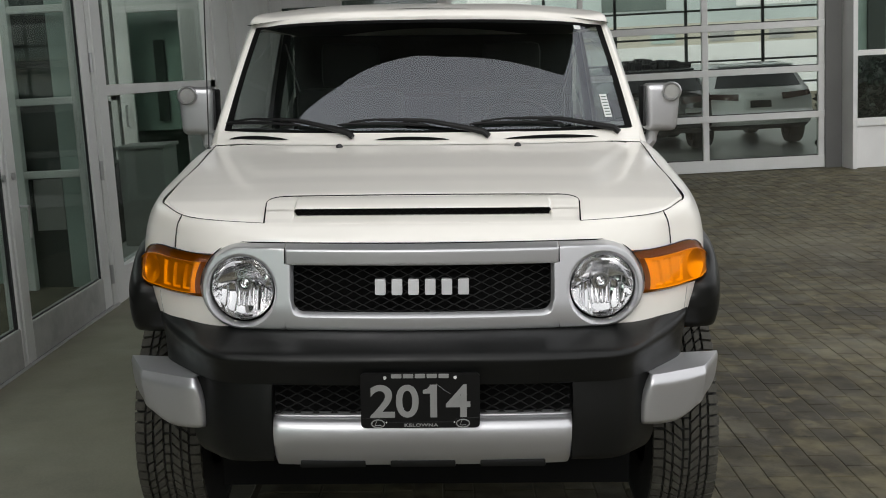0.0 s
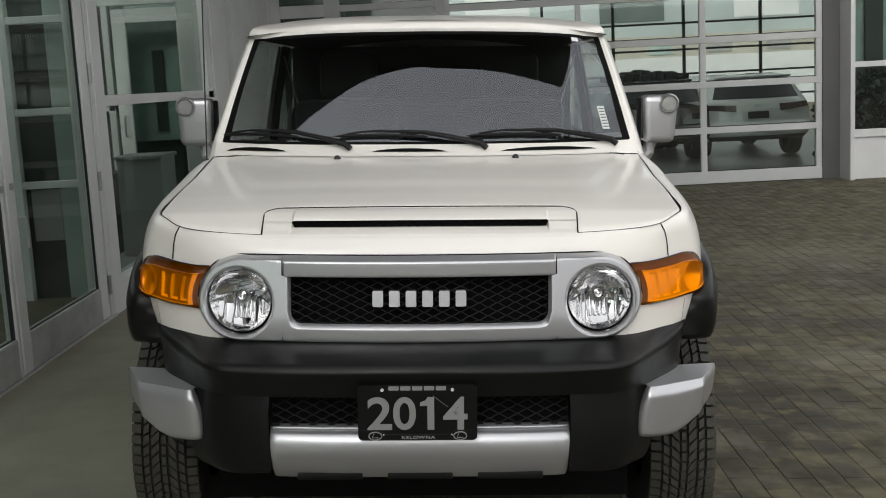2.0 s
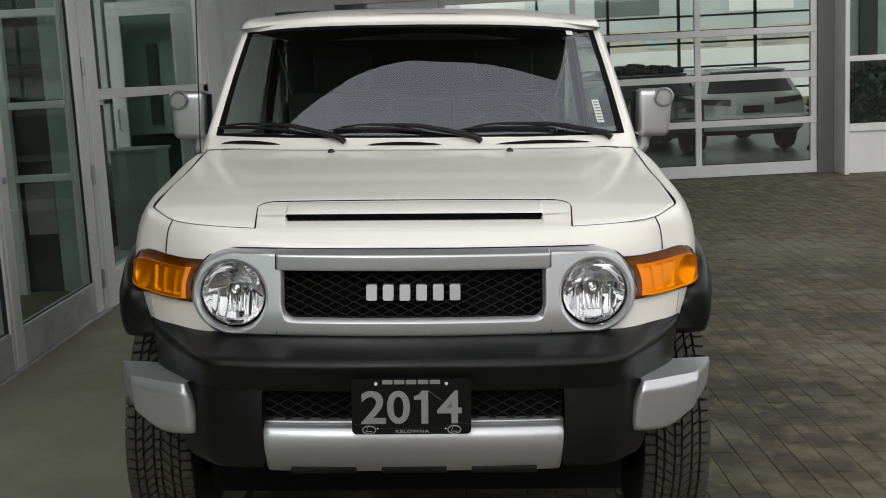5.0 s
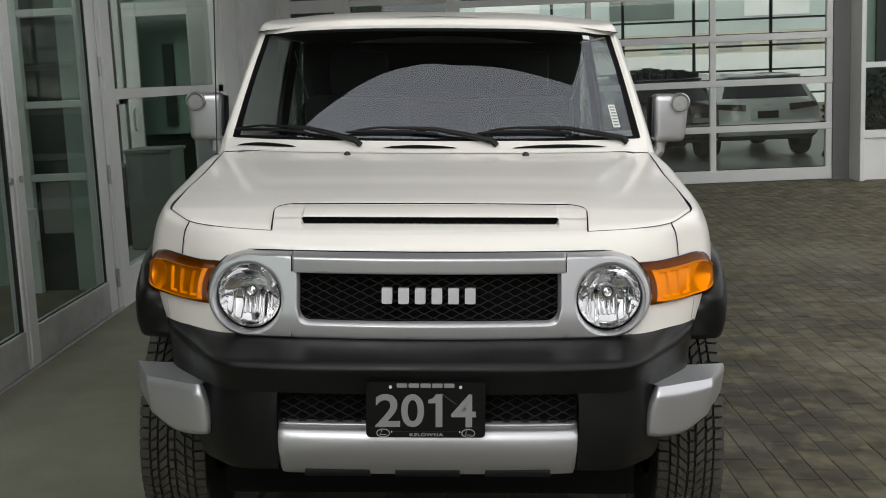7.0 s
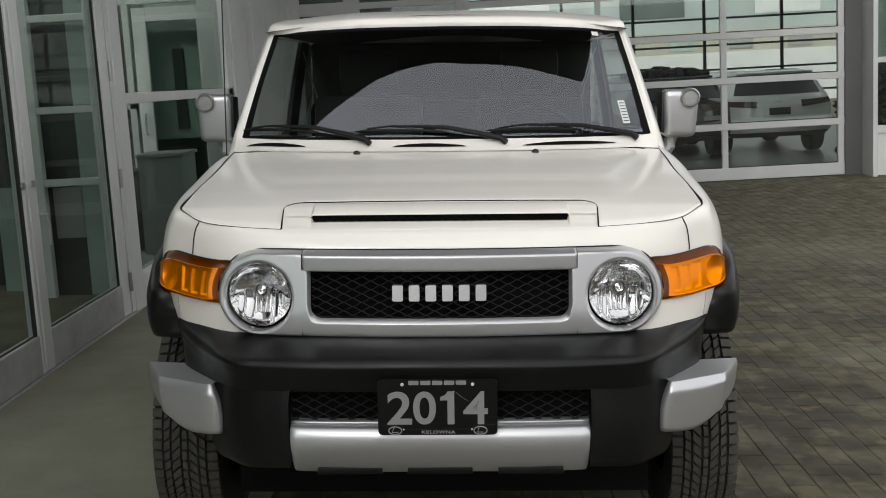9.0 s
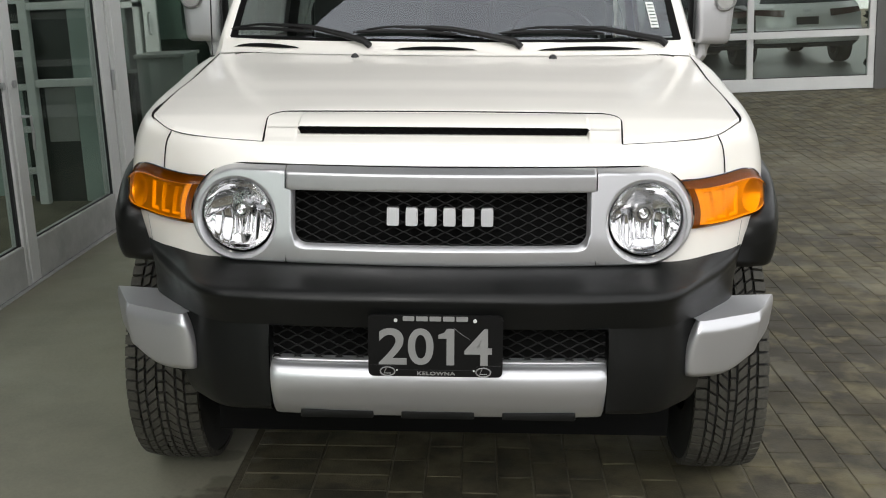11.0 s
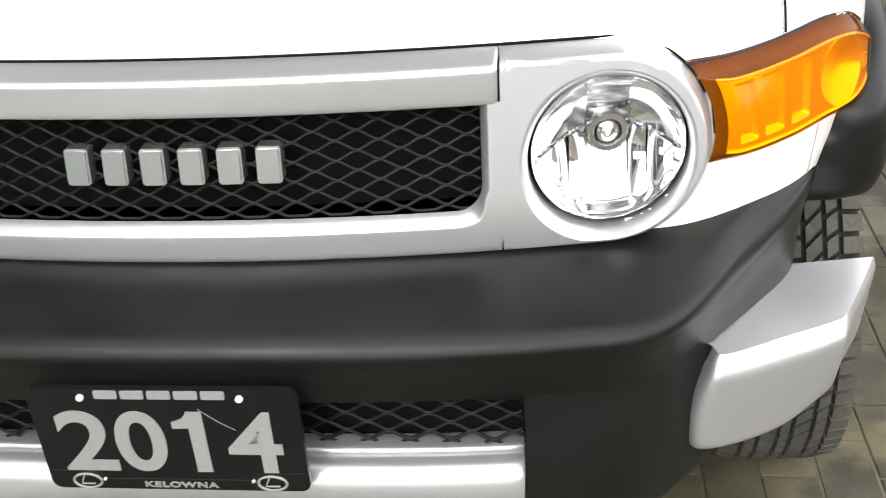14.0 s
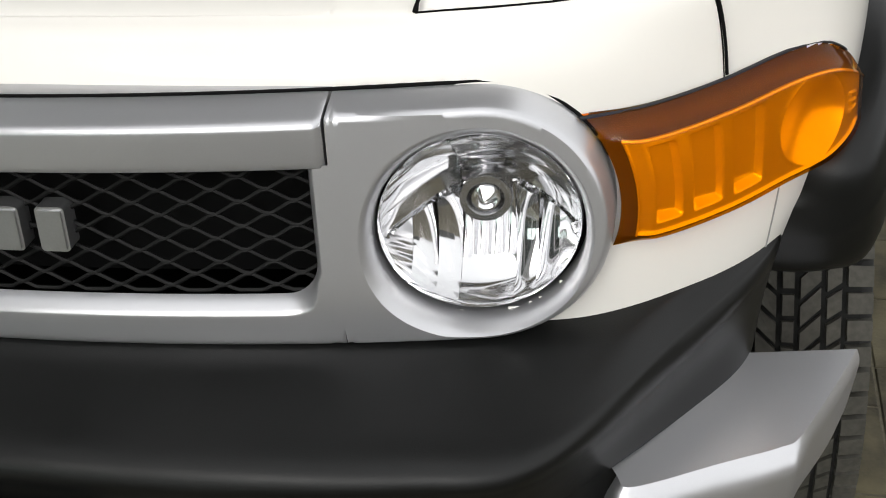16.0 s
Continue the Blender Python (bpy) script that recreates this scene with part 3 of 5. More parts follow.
CANOPY = [(2.05, 0.78), (4.1, WALL_Y + 0.3), (-2.3, WALL_Y + 0.3), (-2.3, -0.25), (-1.84, 0.0), (-0.1, 0.90)]
canopy = tagged(part("canopy", prism(CANOPY, lambda x, y: (x, y, 4.82), lambda x, y: (x, y, 5.3)), CEIL, smooth=False), "dark flat canopy over the driveway", "canopy", kind="structure")

# ---------------------------------------------------------------- the car
car = thing("car", CAR, "white off-road car with black bumper parked on pavers", "car")

HOOD_SEAM = [(0.0, 0.262, 1.070), (0.22, 0.262, 1.071), (0.43, 0.264, 1.074), (0.56, 0.277, 1.081), (0.66, 0.31, 1.092), (0.735, 0.40, 1.116)]
HOOD_SIDE = [(0.735, 0.40, 1.116), (0.746, 0.6, 1.14), (0.75, 0.9, 1.172), (0.762, 1.15, 1.198), (0.772, 1.33, 1.214)]


def hood_z(x, y):
    base = value([(0.25, 1.068), (0.31, 1.092), (0.40, 1.117), (0.6, 1.142), (0.9, 1.172), (1.2, 1.200), (1.33, 1.214)], y)
    half = value([(0.6, 0.50), (0.75, 0.53), (1.25, 0.70), (1.4, 0.72)], y)
    rise = smooth(0.68, 0.81, y) * (1 - smooth(half - 0.026, half + 0.026, abs(x)))
    crown = 0.010 * (1 - (x / 0.75) ** 2) * smooth(0.3, 0.5, y)
    return base + 0.0046 * rise + crown


def scoop_edge(s):
    """The scoop panel's outline from its middle (0) round the soft corner down to the bonnet's edge (1)."""
    if s < 0.5:
        return (s / 0.5 * 0.384, 0.430)
    if s < 0.75:
        a = (s - 0.5) / 0.25 * math.pi / 2
        return (0.384 + 0.056 * math.sin(a), 0.374 + 0.056 * math.cos(a))
    f = (s - 0.75) / 0.25
    return (0.440 - 0.009 * f, 0.374 - 0.110 * f)


def scoop_side(y):
    if y > 0.374:
        return 0.384 + math.sqrt(max(0, 0.056 ** 2 - (y - 0.374) ** 2))
    return 0.440 - 0.009 * (0.374 - y) / 0.110


def hood():
    def start(u):
        if u < 0.60:
            return scoop_edge(u / 0.60)
        f = (u - 0.60) / 0.40
        x, y, z = along(HOOD_SEAM[2:], f)
        return (x, y + 0.003)

    def at(u, v):
        x0, y0 = start(u)
        x1, y1 = u * 0.772, 1.33 + 0.03 * (1 - u * u) - 0.03
        if u > 0.93:
            y1 = 1.33
        w = v
        x, y = x0 + (x1 - x0) * w, y0 + (y1 - y0) * w
        lim = value([(p[1], p[0]) for p in HOOD_SIDE], y) + 0.001
        x = min(x, lim) if y > 0.4 else x
        drop = 0.012 if v == 0 else 0
        return (x, y, hood_z(x, y) - drop)
    return sheet(at, 150, 60, both=True)


part("hood", hood(), PAINT, car, "white bonnet with a raised middle")


def scoop():
    """The panel round the air slot: a lip above it, a ledge below, and cheeks where the two run together."""
    profile = [(0.426, 1.118), (0.4245, 1.1265), (0.385, 1.124), (0.345, 1.1155), (0.326, 1.108), (0.323, 1.104), (0.335, 1.1035)]
    ledge = [(0.345, 1.084), (0.318, 1.0845), (0.312, 1.083), (0.29, 1.0785), (0.266, 1.0725), (0.264, 1.066)]
    cheek = [(0.263, 1.0700), (0.266, 1.0735), (0.29, 1.0815), (0.318, 1.0945), (0.345, 1.1070), (0.385, 1.1205), (0.4245, 1.1270), (0.426, 1.118)]

    def upper(u, v):
        y, z = along(profile, v)
        x = (scoop_side(y) - 0.003) * u
        w = smooth(0.351, 0.357, x)
        y += (max(y, 0.326) - y) * w
        return (x, y, z + (value(cheek, y) - z) * w)
    bm = sheet(upper, 140, 24, both=True)

    def lower(u, v):
        y, z = along(ledge, v)
        w = smooth(0.351, 0.357, (scoop_side(y) - 0.003) * u)
        y += (0.326 - 0.062 * v - y) * w
        x = (scoop_side(y) - 0.003) * u
        return (x, y, z + (value(cheek, y) - z) * w)
    sheet(lower, 140, 18, bm, both=True)
    return bm


scoop_panel = part("scoop_panel", scoop(), PAINT, car)
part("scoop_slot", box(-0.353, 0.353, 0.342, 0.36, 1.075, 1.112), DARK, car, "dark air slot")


def gap_line(points, width=0.0028, bm=None):
    """A thin dark strip along a shut line."""
    return tube(points, width / 2, 6, bm)


PANEL = [  # the white front round the bezel, from its middle out: rows at the bonnet's edge, above and below
    HOOD_SEAM[:5],
    [(0, 0.243, 1.058), (0.22, 0.243, 1.058), (0.43, 0.247, 1.060), (0.565, 0.266, 1.064), (0.672, 0.306, 1.066)],
    [(0, 0.215, 1.025), (0.22, 0.217, 1.025), (0.44, 0.228, 1.025), (0.575, 0.254, 1.022), (0.68, 0.307, 1.02)],
    [(0, 0.20, 0.95), (0.22, 0.205, 0.95), (0.44, 0.222, 0.95), (0.58, 0.246, 0.95), (0.685, 0.303, 0.95)],
    [(0, 0.19, 0.88), (0.22, 0.195, 0.88), (0.44, 0.208, 0.88), (0.585, 0.228, 0.88), (0.69, 0.286, 0.88)],
    [(0, 0.18, 0.77), (0.22, 0.185, 0.77), (0.44, 0.20, 0.77), (0.58, 0.225, 0.77), (0.69, 0.295, 0.77)],
]


def loft(rows, nu, nv, bm=None, both=False, shift=1.0):
    def at(u, v):
        return along([along(r, u * shift) for r in rows], v)
    return sheet(at, nu, nv, bm, both)


def cut(bm, inside):
    """Leaves out the faces whose middle lies inside an opening."""
    bmesh.ops.delete(bm, geom=[f for f in bm.faces if inside(f.calc_center_median())], context="FACES")
    return bm


SIG_TOP = [(0.566, 0.246, 0.990), (0.62, 0.268, 0.992), (0.68, 0.307, 0.998), (0.735, 0.355, 1.004), (0.769, 0.386, 0.999), (0.793, 0.412, 0.978), (0.803, 0.432, 0.955)]
SIG_BOT = [(0.596, 0.222, 0.880), (0.64, 0.245, 0.880), (0.69, 0.284, 0.881), (0.735, 0.328, 0.884), (0.772, 0.361, 0.889), (0.795, 0.396, 0.899), (0.807, 0.430, 0.912)]


def opening(p):
    """Inside the grille's pill or the indicator, or where the lower corner takes over."""
    x, z = abs(p.x), p.z
    pill = math.hypot(max(0, x - 0.484), z - 0.912) < 0.098
    low = value([(q[0], q[2]) for q in SIG_BOT], x) + 0.008
    top = value([(q[0], q[2]) for q in SIG_TOP], x) - 0.006 * smooth(0.74, 0.66, x) - 0.001 + 0.0025 * smooth(0.70, 0.75, x)
    if p.z < 0.893 and x > 0.46 and p.y < 0.56:
        return True
    return pill or (0.600 < x < 0.798 and p.y < 0.46 and low < z < top)


part("front_panel", cut(loft(PANEL, 90, 90, both=True), opening), PAINT, car)

FENDER = [
    [(0.663, 0.314, 1.092), (0.7375, 0.402, 1.1165), (0.7490, 0.6, 1.1405), (0.7530, 0.9, 1.1725), (0.7650, 1.15, 1.1985), (0.780, 1.45, 1.222)],
    [(0.672, 0.311, 1.070), (0.758, 0.398, 1.096), (0.786, 0.6, 1.126), (0.796, 0.9, 1.160), (0.805, 1.15, 1.186), (0.812, 1.45, 1.205)],
    [(0.680, 0.311, 1.03), (0.778, 0.405, 1.045), (0.818, 0.6, 1.075), (0.832, 0.9, 1.11), (0.838, 1.15, 1.135), (0.842, 1.45, 1.15)],
    [(0.686, 0.307, 0.96), (0.790, 0.405, 0.965), (0.832, 0.6, 1.0), (0.848, 0.9, 1.02), (0.853, 1.15, 1.03), (0.857, 1.45, 1.03)],
    [(0.690, 0.286, 0.88), (0.785, 0.400, 0.88), (0.826, 0.6, 0.89), (0.846, 0.9, 0.90), (0.857, 1.15, 0.9), (0.86, 1.45, 0.9)],
    [(0.690, 0.295, 0.77), (0.762, 0.400, 0.812), (0.818, 0.6, 0.88), (0.848, 0.9, 0.87), (0.858, 1.15, 0.80), (0.862, 1.45, 0.60)],
]


def mirrored(bm, sign):
    if sign < 0:
        for v in bm.verts:
            v.co.x = -v.co.x
        bmesh.ops.reverse_faces(bm, faces=list(bm.faces))
    return bm


CORNER = [  # the white corner below the indicator
    [(0.44, 0.213, 0.908), (0.585, 0.234, 0.908), (0.69, 0.290, 0.908), (0.787, 0.401, 0.908), (0.828, 0.58, 0.922)],
    [(0.44, 0.208, 0.880), (0.585, 0.228, 0.880), (0.69, 0.285, 0.880), (0.785, 0.399, 0.885), (0.826, 0.58, 0.900)],
    [(0.44, 0.204, 0.825), (0.582, 0.226, 0.825), (0.69, 0.287, 0.825), (0.775, 0.398, 0.845), (0.822, 0.58, 0.888)],
    [(0.44, 0.200, 0.770), (0.580, 0.227, 0.770), (0.69, 0.293, 0.770), (0.764, 0.400, 0.810), (0.818, 0.58, 0.880)],
]

for sign in (1, -1):
    part("lower_corner", mirrored(cut(loft(CORNER, 64, 32), lambda p: math.hypot(max(0, p.x - 0.484), p.z - 0.912) < 0.100), sign), PAINT, car)
    part("fender", mirrored(cut(loft(FENDER, 260, 160), opening), sign), PAINT, car)
    line = [along(HOOD_SEAM[2:], i / 14) for i in range(15)] + [along(HOOD_SIDE, i / 20) for i in range(1, 21)]
    part("shut_line", mirrored(gap_line(line, 0.0022), sign), DARK, car)
    line = [along([r[-1] for r in PANEL], 0.455 * i / 14) for i in range(15)]
    part("shut_line", mirrored(gap_line([(x + 0.003, y - 0.0005, z) for x, y, z in line], 0.003), sign), DARK, car)
for sign in (1, -1):  # a faint joint in the white corner under the indicator
    joint = [along([along(r, 0.615) for r in CORNER], 0.35 + 0.065 * i) for i in range(11)]
    part("panel_joint", mirrored(tube([(x + 0.0003, y - 0.0003, z) for x, y, z in joint], 0.0008, 6), sign), CLAD, car)
bend = [scoop_edge(i / 48) for i in range(49)]
bend = [(x - 0.0012, y - 0.0012, hood_z(x, y) + 0.0022) for x, y in bend]
part("shut_line", tube([(-x, y, z) for x, y, z in bend[:0:-1]] + bend, 0.0019, 6), DARK, car)

# ---------------------------------------------------------------- grille bezel and mesh
LX, LZ, LENS_Z, PILL = 0.484, 0.912, 0.906, 0.114  # the headlights' centres and the bezel's half height


def bezel_y(x, z):
    return 0.142 + 0.19 * x * x + 0.16 * (z - 0.91) + 2.2 * max(0, 0.87 - z) ** 2


def rounding(x, z):
    """How far the bezel's face falls back near its outline: a flat ledge above, a soft edge below."""
    d = PILL - math.hypot(max(0, abs(x) - LX), z - LZ)
    up = smooth(-0.03, 0.085, z - LZ)
    t = max(0, 1 - d / (0.0065 + 0.0055 * up))
    soft = 0.35
    f = t * t / (2 * soft) if t < soft else t - soft / 2
    return (0.009 + 0.022 * up) * f / (1 - soft / 2)


def bezel_end():
    """The bezel round one headlight: rings from the lens's rim to the outline."""
    inner = 0.0903
    corner = math.atan2(PILL, LX - 0.366)
    rings = [(0, 0.040), (0.0, 0.012), (0.0015, 0.0085), (0.0035, 0.005), (0.006, 0.002), (0.009, 0.0)]
    insets = [0.0165, 0.0120, 0.0100, 0.0085, 0.0070, 0.0045, 0.0020, 0.0]

    def reach(a):
        c, s = math.cos(a), math.sin(a)
        if c > 0:
            return PILL, True
        side = (LX - 0.366) / max(-c, 1e-6)
        top = PILL / max(abs(s), 1e-6)
        return min(side, top), top <= side + 1e-4

    def at(u, v):
        a = 2 * math.pi * u + 0.0001
        for c in (math.pi - corner, math.pi + corner):
            if abs(a - c) < math.pi / 288:
                a = c
        r1, edge = reach(a)
        hole = Vector((LX + inner * math.cos(a), LENS_Z - 0.0042 + inner * math.sin(a)))
        rim = Vector((LX + r1 * math.cos(a), LZ + r1 * math.sin(a)))
        wide = (rim - hole).length
        k = int(v * 30 + 0.5)
        if k < 6:
            s, back = rings[k]
            back += 0.009 * max(0, -math.sin(a)) * (1 - s / 0.009) ** 1.2
            s *= min(1, 0.45 * wide / 0.009)
        else:
            near, far = 0.009 * min(1, 0.45 * wide / 0.009), 0.0165 * min(1, 0.5 * wide / 0.0165)
            s = near + (wide - far - near) * (k - 5) / 17 if k < 22 else wide - insets[min(k - 22, 7)] * far / 0.0165
            back = 0.03 if k == 30 and edge else 0.0
        x, z = hole + (rim - hole) * (s / wide)
        return (x, bezel_y(x, z) + back + rounding(x, z), z)
    return sheet(at, 288, 30, close=True)


def bezel_low():
    """The U of the bezel under and beside the mesh: from the recess out to its lower edge."""
    path = []
    for s in range(9):
        path.append((0.343, 0.976 - s * (0.976 - 0.8785) / 8))
    for s in range(1, 9):
        a = math.pi / 2 * s / 8
        path.append((0.313 + 0.030 * math.cos(a), 0.8785 - 0.030 * math.sin(a)))
    for s in range(1, 17):
        path.append((0.313 - 0.313 * s / 16, 0.8485))
    steps = [(0.16, 0.026), (0.0, 0.0178), (0.045, 0.0125), (0.10, 0.0078), (0.16, 0.0040), (0.215, 0.0008), (0.235, 0.0002), (0.27, 0.0), (0.40, 0), (0.62, 0), (0.74, 0), (0.84, 0), (0.91, 0), (0.96, 0), (1.0, 0), (1.0, 0.03)]

    def at(u, v):
        i = min(int(u * (len(path) - 1) + 0.5), len(path) - 1)
        x, z = path[i]
        if i <= 8:
            q = (0.3662, z)
        elif i <= 16:
            a = math.pi / 2 * (i - 8) / 8
            q = (0.313 + 0.0532 * min(1, math.cos(a) * 1.35), 0.8785 - 0.0805 * min(1, math.sin(a) * 1.35) if i < 16 else 0.798)
        else:
            q = (x, 0.798)
        f, back = steps[int(v * 15 + 0.5)]
        if q[0] > 0.35 and i <= 8:
            f = min(1, f * 1.7)
        if f > 0.5 and q[1] > 0.7985:
            back = 0
        x, z = x + (q[0] - x) * f, z + (q[1] - z) * f
        return (x, bezel_y(x, z) + back + rounding(x, z), z)
    return sheet(at, len(path) - 1, 15, both=True)


def bezel_bar():
    profile = [(0.042, 0.972), (0.002, 0.9725), (-0.004, 0.976), (-0.0045, 0.985), (-0.0040, 1.007), (-0.0032, 1.0115), (-0.0010, 1.0145), (0.004, 1.0170), (0.014, 1.0205), (0.030, 1.0255), (0.06, 1.027)]

    def at(u, v):
        d, z = along(profile, v)
        x = 0.3635 * u
        end = 0.005 * max(0, (u - 0.985) / 0.015) ** 2
        return (x, bezel_y(x, 0.99) + d + end, z)
    bm = sheet(at, 200, 24, both=True)
    for s in (1, -1):
        ring = [bm.verts.new((s * 0.3635, bezel_y(0.3635, 0.99) + d + 0.005, z)) for d, z in profile]
        bm.faces.new(ring)
    return bm


grille = part("grille_bezel", join(join(join(bmesh.new(), bezel_low()), bezel_end()), mirrored(bezel_end(), -1)), SILVER, car, "silver grille surround")
part("grille_bar", bezel_bar(), SILVER, grille, "silver bar over the mesh")


def diamonds(x0, x1, z0, z1, pitch, rise, place, radius, sides=5):
    """Expanded mesh: rows of waved strands that touch their neighbours."""
    bm = bmesh.new()
    rows = int(round((z1 - z0) / rise))
    n = int((x1 - x0) / pitch * 8)
    for r in range(rows + 1):
        z = z0 + (z1 - z0) * r / rows
        path = []
        for i in range(n + 1):
            x = x0 + (x1 - x0) * i / n
            ph = x / pitch * 2 * math.pi + (math.pi if r % 2 else 0)
            w = 2 / math.pi * math.asin(0.96 * math.sin(ph)) / 0.82
            path.append(place(x, min(z1, max(z0, z + w * rise / 2))))
        tube(path, radius, sides, bm)
    return bm


part("scoop_mesh", diamonds(-0.353, 0.353, 1.085, 1.108, 0.024, 0.0075, lambda x, z: (x, 0.338, z), 0.0008), MESH, scoop_panel, "black mesh in the air slot")
part("grille_mesh", diamonds(-0.342, 0.342, 0.8495, 0.9735, 0.0485, 0.0118, lambda x, z: (x, bezel_y(x, z) + 0.0225, z), 0.0022), MESH, grille, "black diamond mesh")
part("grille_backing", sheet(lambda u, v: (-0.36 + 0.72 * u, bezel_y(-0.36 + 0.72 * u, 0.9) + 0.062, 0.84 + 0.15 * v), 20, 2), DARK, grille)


def badge_shape(x):
    """One of the plain raised blocks where the maker's name stands."""
    z, w, h, r = 0.916, 0.0140, 0.021, 0.004
    pts = [(cx + r * math.cos(radians(a)), z + cz + r * math.sin(radians(a))) for cx, cz, a0 in ((w - r, h - r, 0), (r - w, h - r, 90), (r - w, r - h, 180), (w - r, r - h, 270)) for a in (a0, a0 + 30, a0 + 60, a0 + 90)]
    face = lambda d: (lambda px, pz: (x + px, bezel_y(x + px, pz) + d, pz))
    bm = prism(pts, face(0.006), face(0.026))
    bmesh.ops.bevel(bm, geom=[e for e in bm.edges if all(abs(v.co.y - bezel_y(v.co.x, v.co.z) - 0.006) < 1e-4 for v in e.verts)], offset=0.0025, segments=2, affect="EDGES")
    return bm


line = [(LX + (PILL + 0.001) * math.sin(t), LZ + (PILL + 0.001) * math.cos(t)) for t in (math.pi * k / 24 for k in range(10))]
line = [(LX * k / 12, LZ + PILL + 0.001) for k in range(12)] + line
line = [(-x, z) for x, z in line[:0:-1]] + line
part("shut_line", tube([(x, bezel_y(x, z) + 0.030, z) for x, z in line], 0.0017, 6), DARK, grille)
for k in range(6):
    part("badge_shape", badge_shape(-0.110 + 0.044 * k), BRIGHT, grille, "plain satin silver badge block")

# ---------------------------------------------------------------- headlights


def lamp_y(x, z, d):
    return bezel_y(LX, LENS_Z) + 0.19 * 2 * LX * (x - LX) + 0.02 * (z - LENS_Z) + d


def reflector_bowl():
    """A deep chrome bowl: a fluted column under the bulb, plain side facets, a seam aslant on either side with stepped facets above it."""
    bm = bmesh.new()
    lines = [-0.0862, -0.064, -0.044, -0.0245, -0.01225, 0.0, 0.01225, 0.0245, 0.044, 0.064, 0.0862]
    for k, (xa, xb) in enumerate(zip(lines, lines[1:])):
        mid, half = (xa + xb) / 2, (xb - xa) / 2

        def at(u, v):
            x = xa + (xb - xa) * u
            reach = math.sqrt(max(1e-8, 0.0862 ** 2 - x * x))
            z = reach * (2 * v - 1)
            r = math.hypot(x, z)
            depth = 0.060 * (1 - r * r / 0.0875 ** 2) + 0.020
            t = (x - mid) / half
            rim = smooth(0.0862, 0.074, r)
            if abs(mid) < 0.022:
                if z < 0.010:
                    depth += (0.0042 * t * t if z > -0.055 else 0.005 - 0.25 * (z + 0.055)) * rim
                else:
                    depth += 0.004 + 0.0012 * math.cos(z * 260) * rim
            else:
                seam = z - 0.012 + 0.38 * (abs(x) - 0.0245)
                if seam > 0:
                    f = (seam / 0.020) % 1.0
                    depth += (0.0052 * f - 0.001) * rim
                else:
                    depth += ((0.0024 if abs(mid) < 0.06 else 0.0010) * t * t + 0.0012) * rim
                    if x < 0:
                        depth += 0.00025 * math.sin(900 * (z + x)) * smooth(0.064, 0.078, r)
                    if abs(mid) < 0.044:
                        depth -= 0.13 * (z + 0.055) * rim
                if abs(seam) < 0.0024:
                    depth += 0.009 * rim
            return (LX + x, lamp_y(LX + x, LENS_Z + z, depth), LENS_Z + z)
        sheet(at, 10, 132, bm)
    return bm


def headlight(sign):
    ring = lathe([(0.04, 0.0872), (0.004, 0.0872), (0.0, 0.0862), (0.006, 0.0838), (0.03, 0.0832)], 64)
    for v in ring.verts:
        v.co = Vector((LX + v.co.x, lamp_y(LX + v.co.x, LENS_Z + v.co.z, v.co.y + 0.020), LENS_Z + v.co.z))
    void = lathe([(0.036, 0.098), (0.036, 0.0877), (0.0248, 0.0877)], 96)
    for v in void.verts:
        v.co = Vector((LX + v.co.x, lamp_y(LX + v.co.x, LENS_Z + v.co.z, v.co.y), LENS_Z + v.co.z))
    lamp = part("headlight", mirrored(ring, sign), CHROME, car, "round clear headlight with a chrome reflector")
    part("gap_ring", mirrored(void, sign), DARK, lamp)
    part("reflector", mirrored(reflector_bowl(), sign), MIRROR, lamp, "fluted chrome reflector", sharp=20)

    def dome(u, v):
        a, r = 2 * math.pi * u, 0.0852 * max(v, 0.001)
        x, z = LX + r * math.cos(a), LENS_Z + r * math.sin(a)
        return (x, lamp_y(x, z, 0.020 - 0.016 * (1 - v * v)), z)
    part("lens", mirrored(sheet(dome, 64, 12, close=True), sign), LENS, lamp, "clear domed lens")
    def seat(bm):
        for v in bm.verts:
            v.co = Vector((LX + v.co.x, lamp_y(LX + v.co.x, LENS_Z + v.co.z, v.co.y + 0.040), LENS_Z + v.co.z + 0.006))
        return mirrored(bm, sign)
    holder = part("bulb_shade", seat(lathe([(0.075, 0.017), (0.026, 0.0215), (0.017, 0.0235), (0.013, 0.0225), (0.0125, 0.0165), (0.016, 0.0155), (0.024, 0.015)], 40)), SHADE, lamp, "satin grey ring round the bulb")
    part("bulb_cap", seat(lathe([(0.024, 0.0153), (0.016, 0.0135), (0.014, 0.0125), (0.017, 0.0115), (0.016, 0.009), (0.010, 0.0045), (0.008, 0.0005)], 32)), CHROME, holder, "round chrome bulb cap")
    return lamp


for sign in (1, -1):
    headlight(sign)


